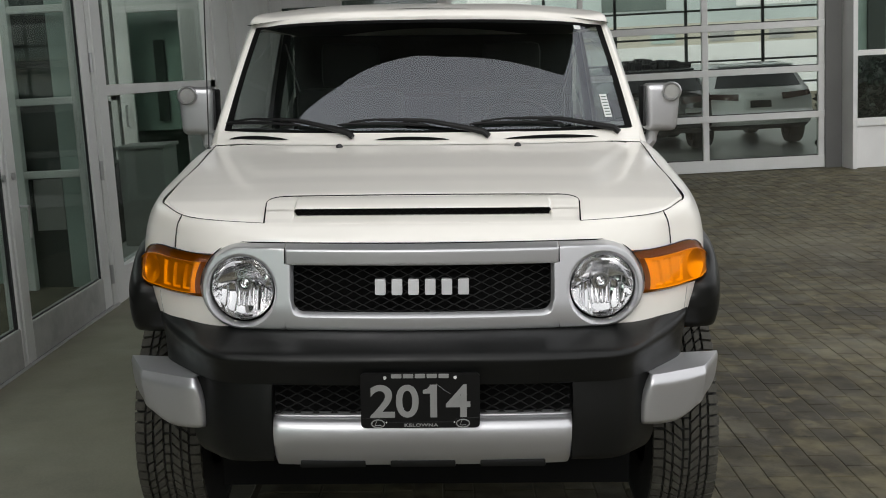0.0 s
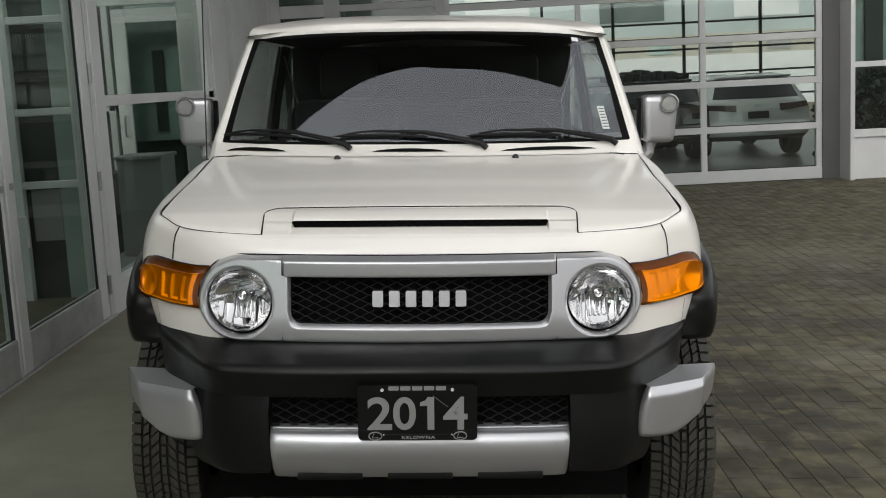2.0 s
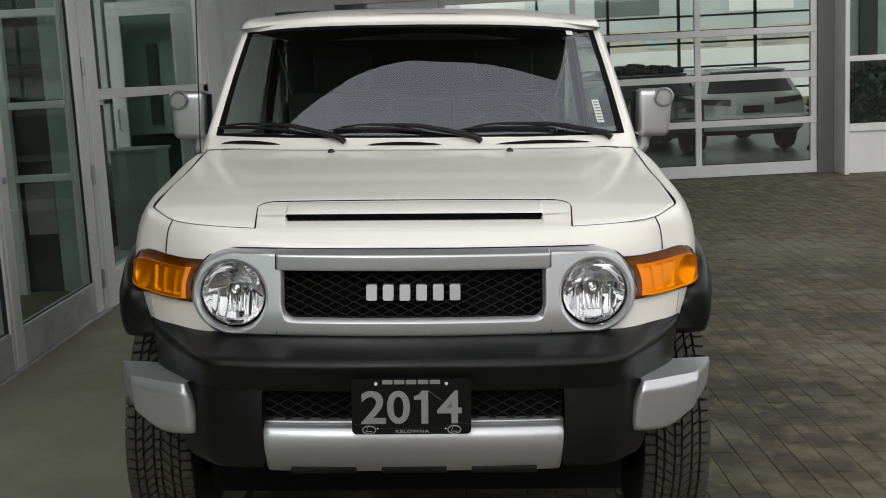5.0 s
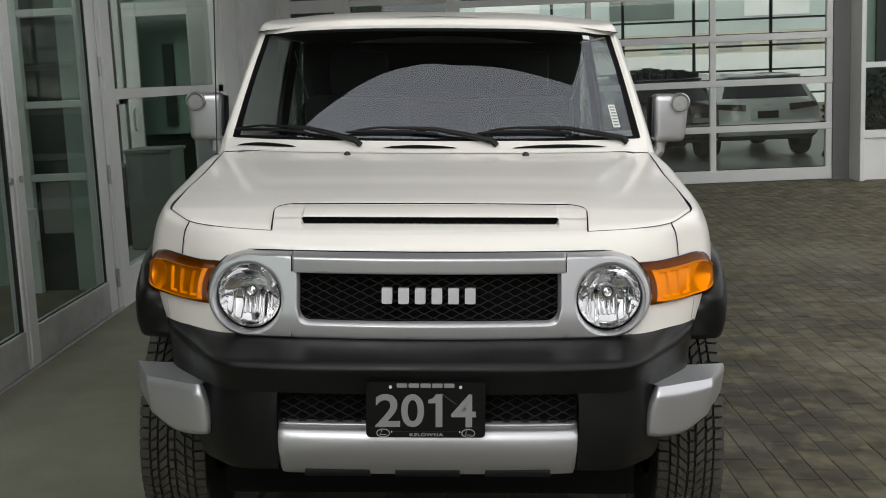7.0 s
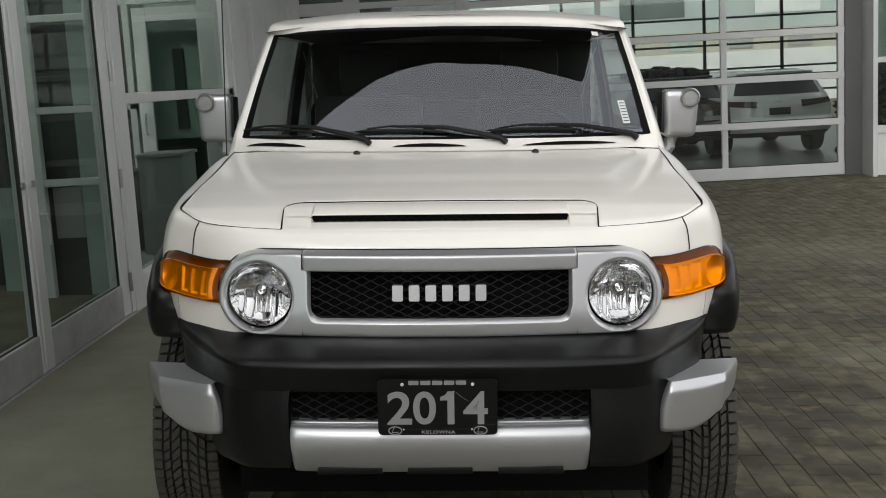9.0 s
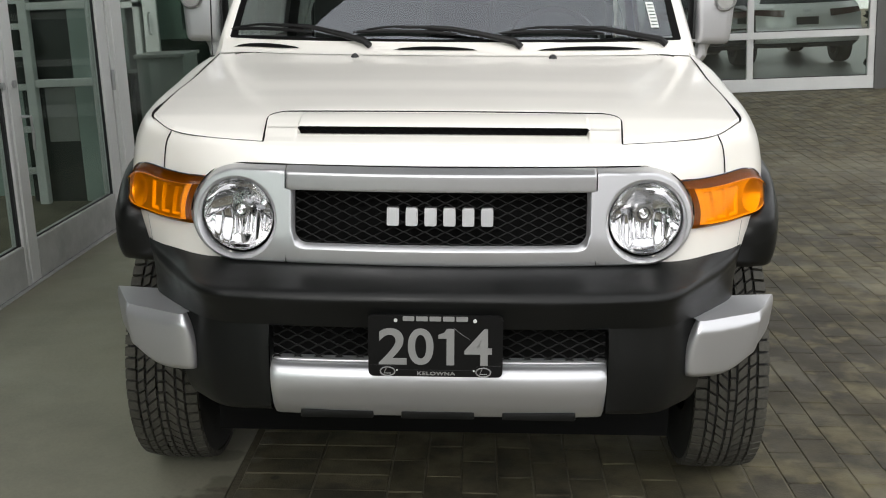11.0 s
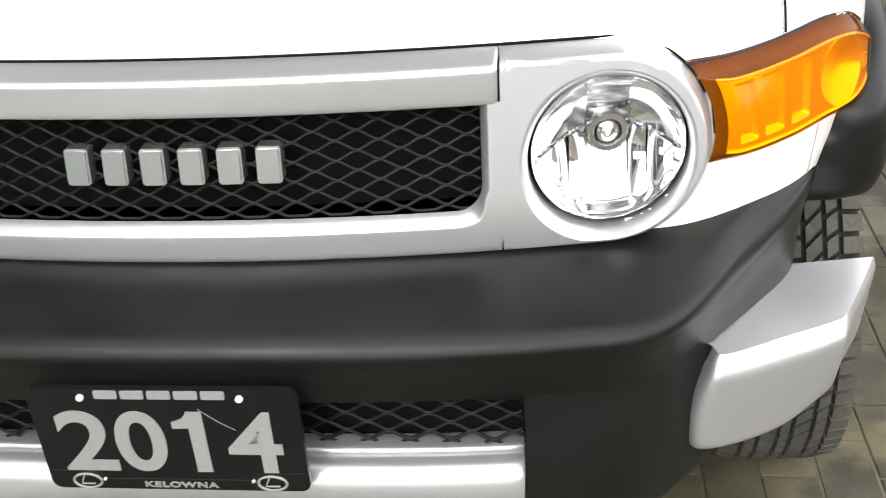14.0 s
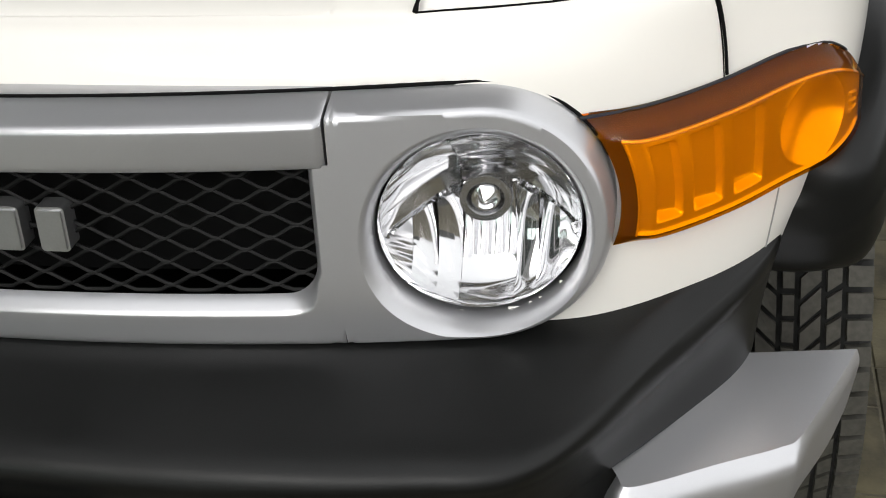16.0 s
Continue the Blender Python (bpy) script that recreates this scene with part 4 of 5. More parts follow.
# ---------------------------------------------------------------- indicators
def signal_shell(proud, sink):
    """A patch between the indicator's edges that stands proud of the body."""
    def at(u, v):
        a, b = along(SIG_TOP, u), along(SIG_BOT, u)
        p = [p0 + (p1 - p0) * v for p0, p1 in zip(a, b)]
        pin = 0.018 * (1 - (2 * v - 1) ** 2) * (1 - u) ** 4
        edge = min(1, v / 0.20, (1 - v) / 0.08) * min(1, 9 * u + 0.04, 14 * (1 - u) + 0.12)
        out = proud * (1 - 0.38 * u ** 3) * max(0, edge) ** 0.8 - sink * (1 - edge)
        out += 0.0022 * math.exp(-((v - 0.215) / 0.022) ** 2) * max(0, edge) if proud > 0.017 else 0.0
        nx, ny = 0.30 + 0.55 * u, -0.95 + 0.35 * u
        return (p[0] + pin + nx * out, p[1] + ny * out, p[2] + (0.006 * (1 - v) * (1 - u) if out > 0 else 0))
    return at


for sign in (1, -1):
    lens = part("indicator", mirrored(sheet(signal_shell(0.018, 0.0), 72, 48), sign), AMBER, car, "amber indicator lamp wrapping the corner")

    def flutes(u, v):
        uu, vv = 0.050 + 0.895 * u, 0.205 + 0.715 * v
        x, y, z = signal_shell(0.0125, 0.001)(uu, vv)
        rim = smooth(0.0, 0.035, v) * smooth(1.0, 0.965, v) * smooth(0.0, 0.02, u) * smooth(1.0, 0.97, u)
        wave = 0.0030 * rim
        inset = smooth(0.10, 0.16, v) * smooth(0.90, 0.84, v)
        for a, b in ((0.125, 0.190), (0.235, 0.300), (0.345, 0.415)):
            f = (uu - a) / (b - a)
            wave += 0.0120 * inset * smooth(-0.14, 0.10, f) * smooth(1.14, 0.90, f) * (1.0 - 0.35 * f)
        d = math.hypot((uu - 0.620) / 0.150, (vv - 0.565) / 0.345)
        if d < 1.08:
            bowl = smooth(1.08, 0.97, d)
            wave = wave * (1 - bowl) + (0.021 * max(0, 1 - d * d) + 0.002) * bowl
        if uu > 0.80 and 0.45 < vv < 0.72:
            wave -= 0.003 * (1 if (vv - 0.45) % 0.09 < 0.045 else 0) * smooth(0.80, 0.82, uu) * smooth(0.90, 0.88, uu)
        return (x - 0.45 * wave, y + 0.88 * wave, z)
    part("reflector", mirrored(sheet(flutes, 200, 72), sign), AMBER_IN, lens, "fluted reflector with a round bowl", sharp=25)
    border = bmesh.new()
    for u0, u1, v0, v1 in ((0, 1, 0.02, 0.21), (0, 1, 0.915, 1), (0, 0.056, 0.20, 0.925), (0.930, 1, 0.20, 0.925)):
        def margin(u, v):
            a, b = u0 + (u1 - u0) * u, v0 + (v1 - v0) * v
            hollow = 0.005 * math.sin(math.pi * min(1, max(0, (b - 0.02) / 0.19))) if v1 < 0.3 else 0.0
            x, y, z = signal_shell(0.0128, 0.0006)(a, b)
            return (x - 0.4 * hollow, y + 0.7 * hollow, z - hollow)
        sheet(margin, 100, 30, border)
    part("housing", mirrored(border, sign), HOUSING, lens)
    frame_edge = [signal_shell(0.0146, 0.0)(0.054 + 0.78 * i / 40, 0.212) for i in range(41)]
    part("frame_edge", mirrored(tube(frame_edge, 0.0018, 6), sign), AMBER_IN, lens)
    foot = [signal_shell(0.0142, 0.0)(0.056, 0.215 + 0.70 * i / 12) for i in range(13)]
    part("frame_edge", mirrored(tube(foot, 0.0010, 6), sign), AMBER_IN, lens)
    edge = [along(SIG_TOP, i / 20) for i in range(17)]
    swell = [0.0016 - 0.0004 * smooth(10, 14, i) for i in range(17)]
    part("seal", mirrored(tube([(x + 0.0012, y - 0.0040, z + 0.0010) for x, y, z in edge], swell, 8), sign), TRIM, lens)

# ---------------------------------------------------------------- bumper
BUMPER = [  # rows from under the bezel, over the rail's edge, down to the lower lip; each from the middle out
    [(0, 0.20, 0.812), (0.25, 0.205, 0.811), (0.45, 0.225, 0.807), (0.57, 0.250, 0.806), (0.665, 0.300, 0.822), (0.738, 0.385, 0.850), (0.72, 0.46, 0.85)],
    [(0, 0.130, 0.799), (0.25, 0.136, 0.798), (0.445, 0.158, 0.794), (0.565, 0.190, 0.794), (0.658, 0.262, 0.810), (0.740, 0.370, 0.838), (0.725, 0.46, 0.84)],
    [(0, 0.060, 0.779), (0.25, 0.066, 0.778), (0.44, 0.088, 0.775), (0.56, 0.118, 0.775), (0.654, 0.235, 0.790), (0.742, 0.354, 0.818), (0.73, 0.45, 0.822)],
    [(0, 0.026, 0.767), (0.25, 0.032, 0.766), (0.44, 0.052, 0.764), (0.555, 0.084, 0.766), (0.651, 0.217, 0.779), (0.743, 0.345, 0.811), (0.735, 0.45, 0.811)],
    [(0, 0.014, 0.753), (0.25, 0.020, 0.752), (0.44, 0.040, 0.751), (0.55, 0.072, 0.754), (0.648, 0.206, 0.760), (0.742, 0.340, 0.798), (0.735, 0.45, 0.798)],
    [(0, 0.0155, 0.738), (0.25, 0.0205, 0.737), (0.435, 0.041, 0.736), (0.545, 0.076, 0.737), (0.646, 0.213, 0.738), (0.738, 0.345, 0.774), (0.735, 0.45, 0.774)],
    [(0, 0.022, 0.716), (0.25, 0.027, 0.715), (0.43, 0.046, 0.713), (0.540, 0.084, 0.712), (0.651, 0.225, 0.712), (0.732, 0.346, 0.735), (0.73, 0.45, 0.735)],
    [(0, 0.030, 0.683), (0.25, 0.034, 0.683), (0.41, 0.050, 0.683), (0.535, 0.092, 0.680), (0.659, 0.230, 0.681), (0.726, 0.332, 0.683), (0.72, 0.45, 0.683)],
]
LOWER = [
    [(0.388, 0.050, 0.684), (0.42, 0.055, 0.683), (0.530, 0.093, 0.681), (0.628, 0.192, 0.681)],
    [(0.390, 0.044, 0.64), (0.43, 0.052, 0.638), (0.532, 0.093, 0.635), (0.626, 0.186, 0.63)],
    [(0.390, 0.040, 0.58), (0.43, 0.048, 0.576), (0.535, 0.092, 0.565), (0.628, 0.190, 0.55)],
    [(0.388, 0.042, 0.51), (0.42, 0.052, 0.506), (0.528, 0.096, 0.494), (0.622, 0.200, 0.486)],
    [(0.388, 0.052, 0.476), (0.41, 0.062, 0.472), (0.512, 0.11, 0.458), (0.600, 0.215, 0.450)],
    [(0.386, 0.12, 0.462), (0.41, 0.13, 0.458), (0.500, 0.19, 0.442), (0.575, 0.27, 0.434)],
]


def bumper_mesh():
    bm = loft(BUMPER, 72, 56, both=True)
    loft(LOWER, 20, 24, bm, both=True)
    for s in (1, -1):
        # reveals at the sides of the lower grille, and the return behind the corner caps
        rv = [[(s * 0.388, 0.048 + 0.07 * d, 0.684 - 0.1 * k) for k in range(3)] for d in (0, 1)]
        rows = [[bm.verts.new(p) for p in r] for r in rv]
        for k in range(2):
            bm.faces.new((rows[0][k], rows[0][k + 1], rows[1][k + 1], rows[1][k]))
    top = [[bm.verts.new((x, 0.038 + d, 0.684)) for x in (-0.388, 0.388)] for d in (0, 0.07)]
    bm.faces.new((top[0][0], top[0][1], top[1][1], top[1][0]))
    return bm


bumper = part("front_bumper", bumper_mesh(), BLACK, car, "textured black plastic front bumper", sharp=60)
for sign in (1, -1):  # the rail's closed ends against the flares
    part("rail_end", mirrored(box(0.66, 0.728, 0.372, 0.46, 0.69, 0.84, 0.002), sign), BLACK, bumper)
part("lower_mesh", diamonds(-0.386, 0.386, 0.594, 0.682, 0.0485, 0.0126, lambda x, z: (x, 0.074, z), 0.0024), MESH, bumper, "black diamond mesh")
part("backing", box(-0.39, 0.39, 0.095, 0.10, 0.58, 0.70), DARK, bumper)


def skid():
    profile = [(0.085, 0.5975), (0.064, 0.5970), (0.058, 0.5945), (0.0575, 0.5915), (0.061, 0.5895), (0.050, 0.588), (0.036, 0.582), (0.026, 0.566), (0.024, 0.535), (0.035, 0.500), (0.044, 0.482), (0.053, 0.468), (0.062, 0.459), (0.09, 0.455)]

    def at(u, v):
        y, z = along(profile, v)
        w = value([(0.456, 0.380), (0.48, 0.3845), (0.60, 0.3895)], z)
        return (w * u, y + 0.012 * u ** 4 + (0.004 if u > 0.99 else 0), z)
    return sheet(at, 40, 44, both=True)


part("skid_plate", skid(), SILVER, bumper, "silver skid plate")
for x in (-0.235, 0.0, 0.235):
    part("skid_lip", box(x - 0.085, x + 0.085, 0.046, 0.14, 0.457, 0.476, 0.004), BLACK, bumper)

# corner caps: silver end pieces under the rail
CAP_TOP = [(0.612, 0.165, 0.6775), (0.617, 0.139, 0.676), (0.699, 0.178, 0.678), (0.750, 0.202, 0.680), (0.769, 0.218, 0.681), (0.801, 0.282, 0.6845), (0.829, 0.344, 0.688)]
CAP_BOT = [(0.586, 0.210, 0.545), (0.590, 0.140, 0.540), (0.680, 0.180, 0.535), (0.742, 0.212, 0.566), (0.764, 0.236, 0.576), (0.799, 0.290, 0.595), (0.820, 0.340, 0.605)]


def corner_cap():
    bm = bmesh.new()

    def skirt(u, v):
        a, b = along(CAP_TOP, u), along(CAP_BOT, u)
        p = [a[k] + (b[k] - a[k]) * v for k in range(3)]
        front = 1 - smooth(0.60, 0.72, u)
        full = 0.018 * front + 0.006 * (1 - front)
        lean = full * (1 - (1 - min(1, v / 0.22)) ** 2) if v < 0.22 else full * (1 - 0.25 * ((v - 0.22) / 0.78) ** 2)
        lean -= 0.012 * max(0, (v - 0.9) / 0.1) ** 2
        inner = 0.022 * math.sin(math.pi * v) ** 0.6 * (1 - smooth(0.0, 0.30, u))
        nx, ny = 0.30 * front + 0.9 * (1 - front), -0.95 * front - 0.4 * (1 - front)
        return (p[0] + nx * lean - inner, p[1] + ny * lean, p[2])
    sheet(skirt, 60, 28, bm)

    def lid(u, v):
        a = along(CAP_TOP, u)
        b = (0.575 + 0.149 * u, 0.165 + 0.163 * u, 0.6766 + 0.0107 * u)
        return [a[k] + (b[k] - a[k]) * v for k in range(3)]
    sheet(lid, 60, 8, bm)
    return bm


for sign in (1, -1):
    part("corner_cap", mirrored(corner_cap(), sign), SILVER, bumper, "silver corner cap", sharp=28)

# ---------------------------------------------------------------- wheel flares
AXLE_Y, AXLE_Z, TRACK = 0.917, 0.395, 0.789


FLARE = [  # rows from the body out to the lip and back inside; each begins at the bumper's joint
    [(0.7, 0.376, 0.842), (0.738, 0.37, 0.852), (0.765, 0.378, 0.896), (0.799, 0.458, 0.935), (0.813, 0.54, 0.985), (0.819, 0.7, 1.012), (0.823, 0.885, 1.018)],
    [(0.705, 0.366, 0.834), (0.768, 0.36, 0.843), (0.813, 0.37, 0.885), (0.834, 0.448, 0.93), (0.848, 0.545, 0.97), (0.863, 0.7, 0.996), (0.867, 0.885, 1.004)],
    [(0.71, 0.363, 0.812), (0.79, 0.36, 0.817), (0.833, 0.38, 0.856), (0.85, 0.462, 0.902), (0.862, 0.56, 0.944), (0.875, 0.7, 0.974), (0.879, 0.885, 0.982)],
    [(0.71, 0.365, 0.798), (0.795, 0.364, 0.8), (0.837, 0.384, 0.842), (0.854, 0.468, 0.89), (0.866, 0.565, 0.934), (0.879, 0.7, 0.966), (0.883, 0.885, 0.974)],
    [(0.71, 0.371, 0.766), (0.795, 0.374, 0.766), (0.839, 0.396, 0.794), (0.854, 0.48, 0.852), (0.866, 0.58, 0.904), (0.879, 0.7, 0.94), (0.883, 0.885, 0.95)],
    [(0.71, 0.386, 0.747), (0.785, 0.389, 0.747), (0.833, 0.412, 0.76), (0.845, 0.498, 0.834), (0.858, 0.595, 0.89), (0.871, 0.71, 0.924), (0.875, 0.885, 0.934)],
    [(0.705, 0.402, 0.748), (0.775, 0.404, 0.748), (0.821, 0.43, 0.76), (0.831, 0.512, 0.834), (0.843, 0.605, 0.886), (0.856, 0.72, 0.918), (0.86, 0.885, 0.926)],
    [(0.65, 0.41, 0.765), (0.65, 0.43, 0.77), (0.65, 0.45, 0.78), (0.65, 0.52, 0.83), (0.65, 0.61, 0.88), (0.65, 0.73, 0.91), (0.65, 0.885, 0.92)],
]


for k, r in enumerate(FLARE):  # the arch swings out and back from the bumper's joint
    FLARE[k] = [(x + 0.010 * smooth(0.33, 0.46, y) - 0.022 * smooth(0.50, 0.75, y), y + 0.045 * smooth(0.34, 0.60, y), z) for x, y, z in r]


def flare(front):
    """An arch of black plastic round the wheel: from the body to a lip, then back under."""
    rows = []
    for r in FLARE:
        x, y, z = r[-1]
        rad = z - AXLE_Z
        rear = [(x, AXLE_Y + rad * math.sin(a), AXLE_Z + rad * math.cos(a)) for a in (radians(d) for d in (20, 40, 60, 80, 95))]
        ahead = list(r) if front else [(p[0], 2 * AXLE_Y - p[1], p[2]) for p in rear[::-1]] + [r[-1]]
        rows.append(ahead + rear)
    return loft(rows, 80, 30)


for sign in (1, -1):
    part("wheel_flare", mirrored(flare(True), sign), BLACK, car, "black plastic wheel flare", sharp=60)
    back = flare(False)
    for v in back.verts:
        v.co.y += 2.69
    part("wheel_flare", mirrored(back, sign), BLACK, car, "black plastic wheel flare", sharp=60)

# ---------------------------------------------------------------- wheels
TYRE_R = 0.398


def carcass():
    pts = [(-0.085, 0.225), (-0.098, 0.25), (-0.106, 0.30), (-0.104, 0.345), (-0.099, 0.368), (-0.085, 0.382), (-0.04, 0.387), (0.04, 0.387), (0.085, 0.382), (0.099, 0.368), (0.104, 0.345), (0.106, 0.30), (0.098, 0.25), (0.085, 0.225)]
    return lathe(pts, 72, "x")


def tread():
    """Five ribs of blocks: square shoulder blocks, slanted ones between, and a middle rib."""
    bm = bmesh.new()
    ribs = [(-0.100, -0.068, 0.0, 0.0), (-0.063, -0.044, 0.45, 0.2), (-0.039, -0.013, 0.9, 0.5), (-0.008, 0.008, 0.0, 0.1), (0.013, 0.039, -0.9, 0.5), (0.044, 0.063, -0.45, 0.2), (0.068, 0.100, 0.0, 0.0)]
    n = 74
    for x0, x1, slant, phase in ribs:
        for k in range(n):
            a0 = 2 * math.pi * (k + phase) / n
            da = 2 * math.pi / n * 0.76
            vs = []
            for top in (0, 1):
                for (x, a) in ((x0, a0), (x1, a0 + slant * da), (x1, a0 + slant * da + da), (x0, a0 + da)):
                    xx = x + (0.0012 if x == x0 else -0.0012) * top
                    crown = TYRE_R - 0.5 * (abs(xx) / 0.100) ** 4 * 0.016
                    r = crown if top else 0.38 - (0.006 if abs(x) > 0.09 else 0)
                    vs.append(bm.verts.new((xx, r * math.cos(a), r * math.sin(a))))
            for f in ((4, 5, 6, 7), (0, 1, 5, 4), (1, 2, 6, 5), (2, 3, 7, 6), (3, 0, 4, 7)):
                bm.faces.new([vs[i] for i in f])
    return bm


def rim():
    return lathe([(0.10, 0.225), (0.09, 0.215), (0.03, 0.20), (0.02, 0.12), (0.05, 0.09), (0.055, 0.0)], 48, "x")


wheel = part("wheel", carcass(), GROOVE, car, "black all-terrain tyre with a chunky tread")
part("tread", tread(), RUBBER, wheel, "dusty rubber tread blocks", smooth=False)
part("rim", rim(), RIM, wheel, "grey metal rim")
wheel.matrix_basis = pose(TRACK, AXLE_Y, TYRE_R, 0, -2)
for x, y, turn in ((-TRACK, AXLE_Y, 180), (TRACK, AXLE_Y + 2.69, 0), (-TRACK, AXLE_Y + 2.69, 180)):
    copy_thing(wheel, pose(x, y, TYRE_R, 0, -2 if y == AXLE_Y else 0, turn))

# dark liners behind the wheels and an underbody set low to deepen the shade
under = box(-0.60, 0.60, 0.42, 4.2, 0.27, 0.60)
box(-0.50, 0.50, 0.14, 0.34, 0.47, 0.60, bm=under)
box(-0.80, 0.80, 0.47, 1.40, 0.79, 0.82, bm=under)
part("underbody", under, DARK, car, smooth=False)
# added blocks stand in for the black shade beside the tyres
for sign in (1, -1):
    part("suspension", mirrored(box(0.53, 0.650, 0.66, 1.18, 0.19, 0.60, 0.05), sign), DARK, car)

# ---------------------------------------------------------------- cabin, glass and roof
SCREEN_BOT = [(0, 1.28, 1.255), (0.30, 1.297, 1.256), (0.55, 1.338, 1.258), (0.70, 1.385, 1.261), (0.757, 1.415, 1.262)]
SCREEN_TOP = [(0, 1.60, 1.668), (0.28, 1.613, 1.666), (0.48, 1.643, 1.660), (0.612, 1.675, 1.651), (0.673, 1.700, 1.644)]


def screen_at(u, v, out=0.0):
    a, b = along(SCREEN_BOT, abs(u)), along(SCREEN_TOP, abs(u))
    bow = 0.012 * math.sin(math.pi * v)
    s = 1 if u >= 0 else -1
    p = [a[k] + (b[k] - a[k]) * v for k in range(3)]
    return (s * p[0], p[1] - bow * 0.8 - out * 0.8, p[2] + bow * 0.5 + out * 0.6)


part("windscreen", sheet(lambda u, v: screen_at(2 * u - 1, v), 48, 20), SCREEN, car, "curved glass windscreen reflecting the canopy")


def screen_border():
    bm = bmesh.new()
    sheet(lambda u, v: screen_at(2 * u - 1, 0.022 * v, 0.002), 48, 2, bm)
    sheet(lambda u, v: screen_at(2 * u - 1, 1 - 0.03 * v, 0.002), 48, 2, bm)
    for s in (1, -1):
        sheet(lambda u, v: screen_at(s * (1 - (0.125 + 0.045 * (1 - v) ** 3) * u), v, 0.002), 3, 16, bm)
    return bm


part("screen_border", screen_border(), DARK, car, "black border of the windscreen")


def pillar():
    def at(u, t):
        v = -0.16 + 1.16 * t
        inner = list(screen_at(1.0, max(v, 0), 0.004))
        if v < 0:
            inner = [inner[0] + 0.02 * v, inner[1] + 0.10 * v, inner[2] + 0.30 * v]
        outer = (0.815 - 0.092 * max(v, 0) ** 1.1 - 0.06 * min(v, 0), 1.48 + 0.30 * v, 1.215 + 0.405 * max(v, 0) + 0.30 * min(v, 0))
        mid = (inner[0] + 0.026 - 0.010 * v, inner[1] + 0.008, inner[2] + 0.005)
        return along([(inner[0] - 0.012, inner[1] + 0.01, inner[2] - 0.006), inner, mid, outer, (outer[0] - 0.01, outer[1] + 0.08, outer[2])], u)
    return sheet(at, 20, 24)


for sign in (1, -1):
    part("windscreen_pillar", mirrored(pillar(), sign), PAINT, car)


def roof():
    rows = [
        [(0, 1.615, 1.668), (0.35, 1.628, 1.664), (0.60, 1.668, 1.650), (0.680, 1.708, 1.644), (0.694, 1.75, 1.618)],
        [(0, 1.618, 1.690), (0.35, 1.632, 1.686), (0.60, 1.675, 1.672), (0.690, 1.716, 1.668), (0.702, 1.77, 1.618)],
        [(0, 1.66, 1.712), (0.35, 1.67, 1.708), (0.59, 1.72, 1.692), (0.692, 1.776, 1.690), (0.712, 1.83, 1.620)],
        [(0, 1.90, 1.742), (0.35, 1.90, 1.738), (0.58, 1.93, 1.722), (0.70, 1.98, 1.702), (0.728, 2.02, 1.622)],
        [(0, 2.5, 1.770), (0.35, 2.5, 1.766), (0.58, 2.5, 1.748), (0.70, 2.5, 1.715), (0.755, 2.5, 1.655)],
        [(0, 3.6, 1.765), (0.35, 3.6, 1.760), (0.58, 3.6, 1.742), (0.70, 3.6, 1.708), (0.755, 3.6, 1.650)],
        [(0, 3.95, 1.735), (0.35, 3.95, 1.732), (0.58, 3.95, 1.716), (0.69, 3.93, 1.69), (0.74, 3.9, 1.64)],
        [(0, 4.02, 1.60), (0.35, 4.02, 1.60), (0.58, 4.02, 1.60), (0.69, 4.0, 1.60), (0.74, 3.95, 1.60)],
    ]
    return loft(rows, 30, 50, both=True)


part("roof", roof(), PAINT, car, "white domed roof")


def side_panel():
    """One flank from the front door back, with its window left open."""
    bm = bmesh.new()

    def low(u, v):
        y = 1.45 + 2.55 * u
        return along([(0.785 + 0.01 * u, y, 1.225), (0.842, y, 1.16), (0.862, y, 0.95), (0.864, y, 0.60), (0.82, y, 0.45)], v)
    sheet(low, 30, 16, bm)

    def high(y0, y1):
        def at(u, v):
            y = y0 + (y1 - y0) * u
            return (0.775 - 0.075 * v ** 1.2, y, 1.225 + 0.42 * v)
        return at
    for y0, y1 in ((2.55, 2.75), (3.55, 3.98)):
        sheet(high(y0, y1), 3, 8, bm)
    return bm


for sign in (1, -1):
    part("body_side", mirrored(side_panel(), sign), PAINT, car)
    part("side_window", mirrored(sheet(lambda u, v: (0.770 - 0.075 * v ** 1.2, (1.53 + 0.28 * v) * (1 - u) + 2.56 * u, 1.225 + 0.42 * v), 20, 6), sign), SIDE_CLEAR, car, "clear front side window")
    part("side_window", mirrored(sheet(lambda u, v: (0.770 - 0.075 * v ** 1.2, 2.74 + 0.86 * u, 1.225 + 0.42 * v), 12, 6), sign), TINTED, car, "dark rear side window")
    part("pillar_trim", mirrored(sheet(lambda u, v: (0.755 - 0.075 * v ** 1.2 - 0.012 * math.sin(math.pi * u), 2.52 + 0.26 * u, 1.18 + 0.465 * v), 8, 8), sign), CABIN, car)
    belt = solid(sheet(lambda u, v: (0.675 - 0.16 * v, 2.50 - 0.16 * v + 0.04 * u, 1.60 - 0.50 * v), 1, 8), 0.002)
    part("seat_belt", mirrored(belt, sign), CLAD, car, "grey seat belt")
part("tail", box(-0.84, 0.84, 3.96, 4.02, 0.45, 1.62, 0.03), PAINT, car)
part("side_sill", box(-0.83, 0.83, 1.45, 3.2, 0.40, 0.48, 0.02), BLACK, car)

cabin = box(-0.80, 0.80, 1.45, 3.95, 0.55, 0.95)
part("cabin_floor", cabin, CABIN, car, smooth=False)


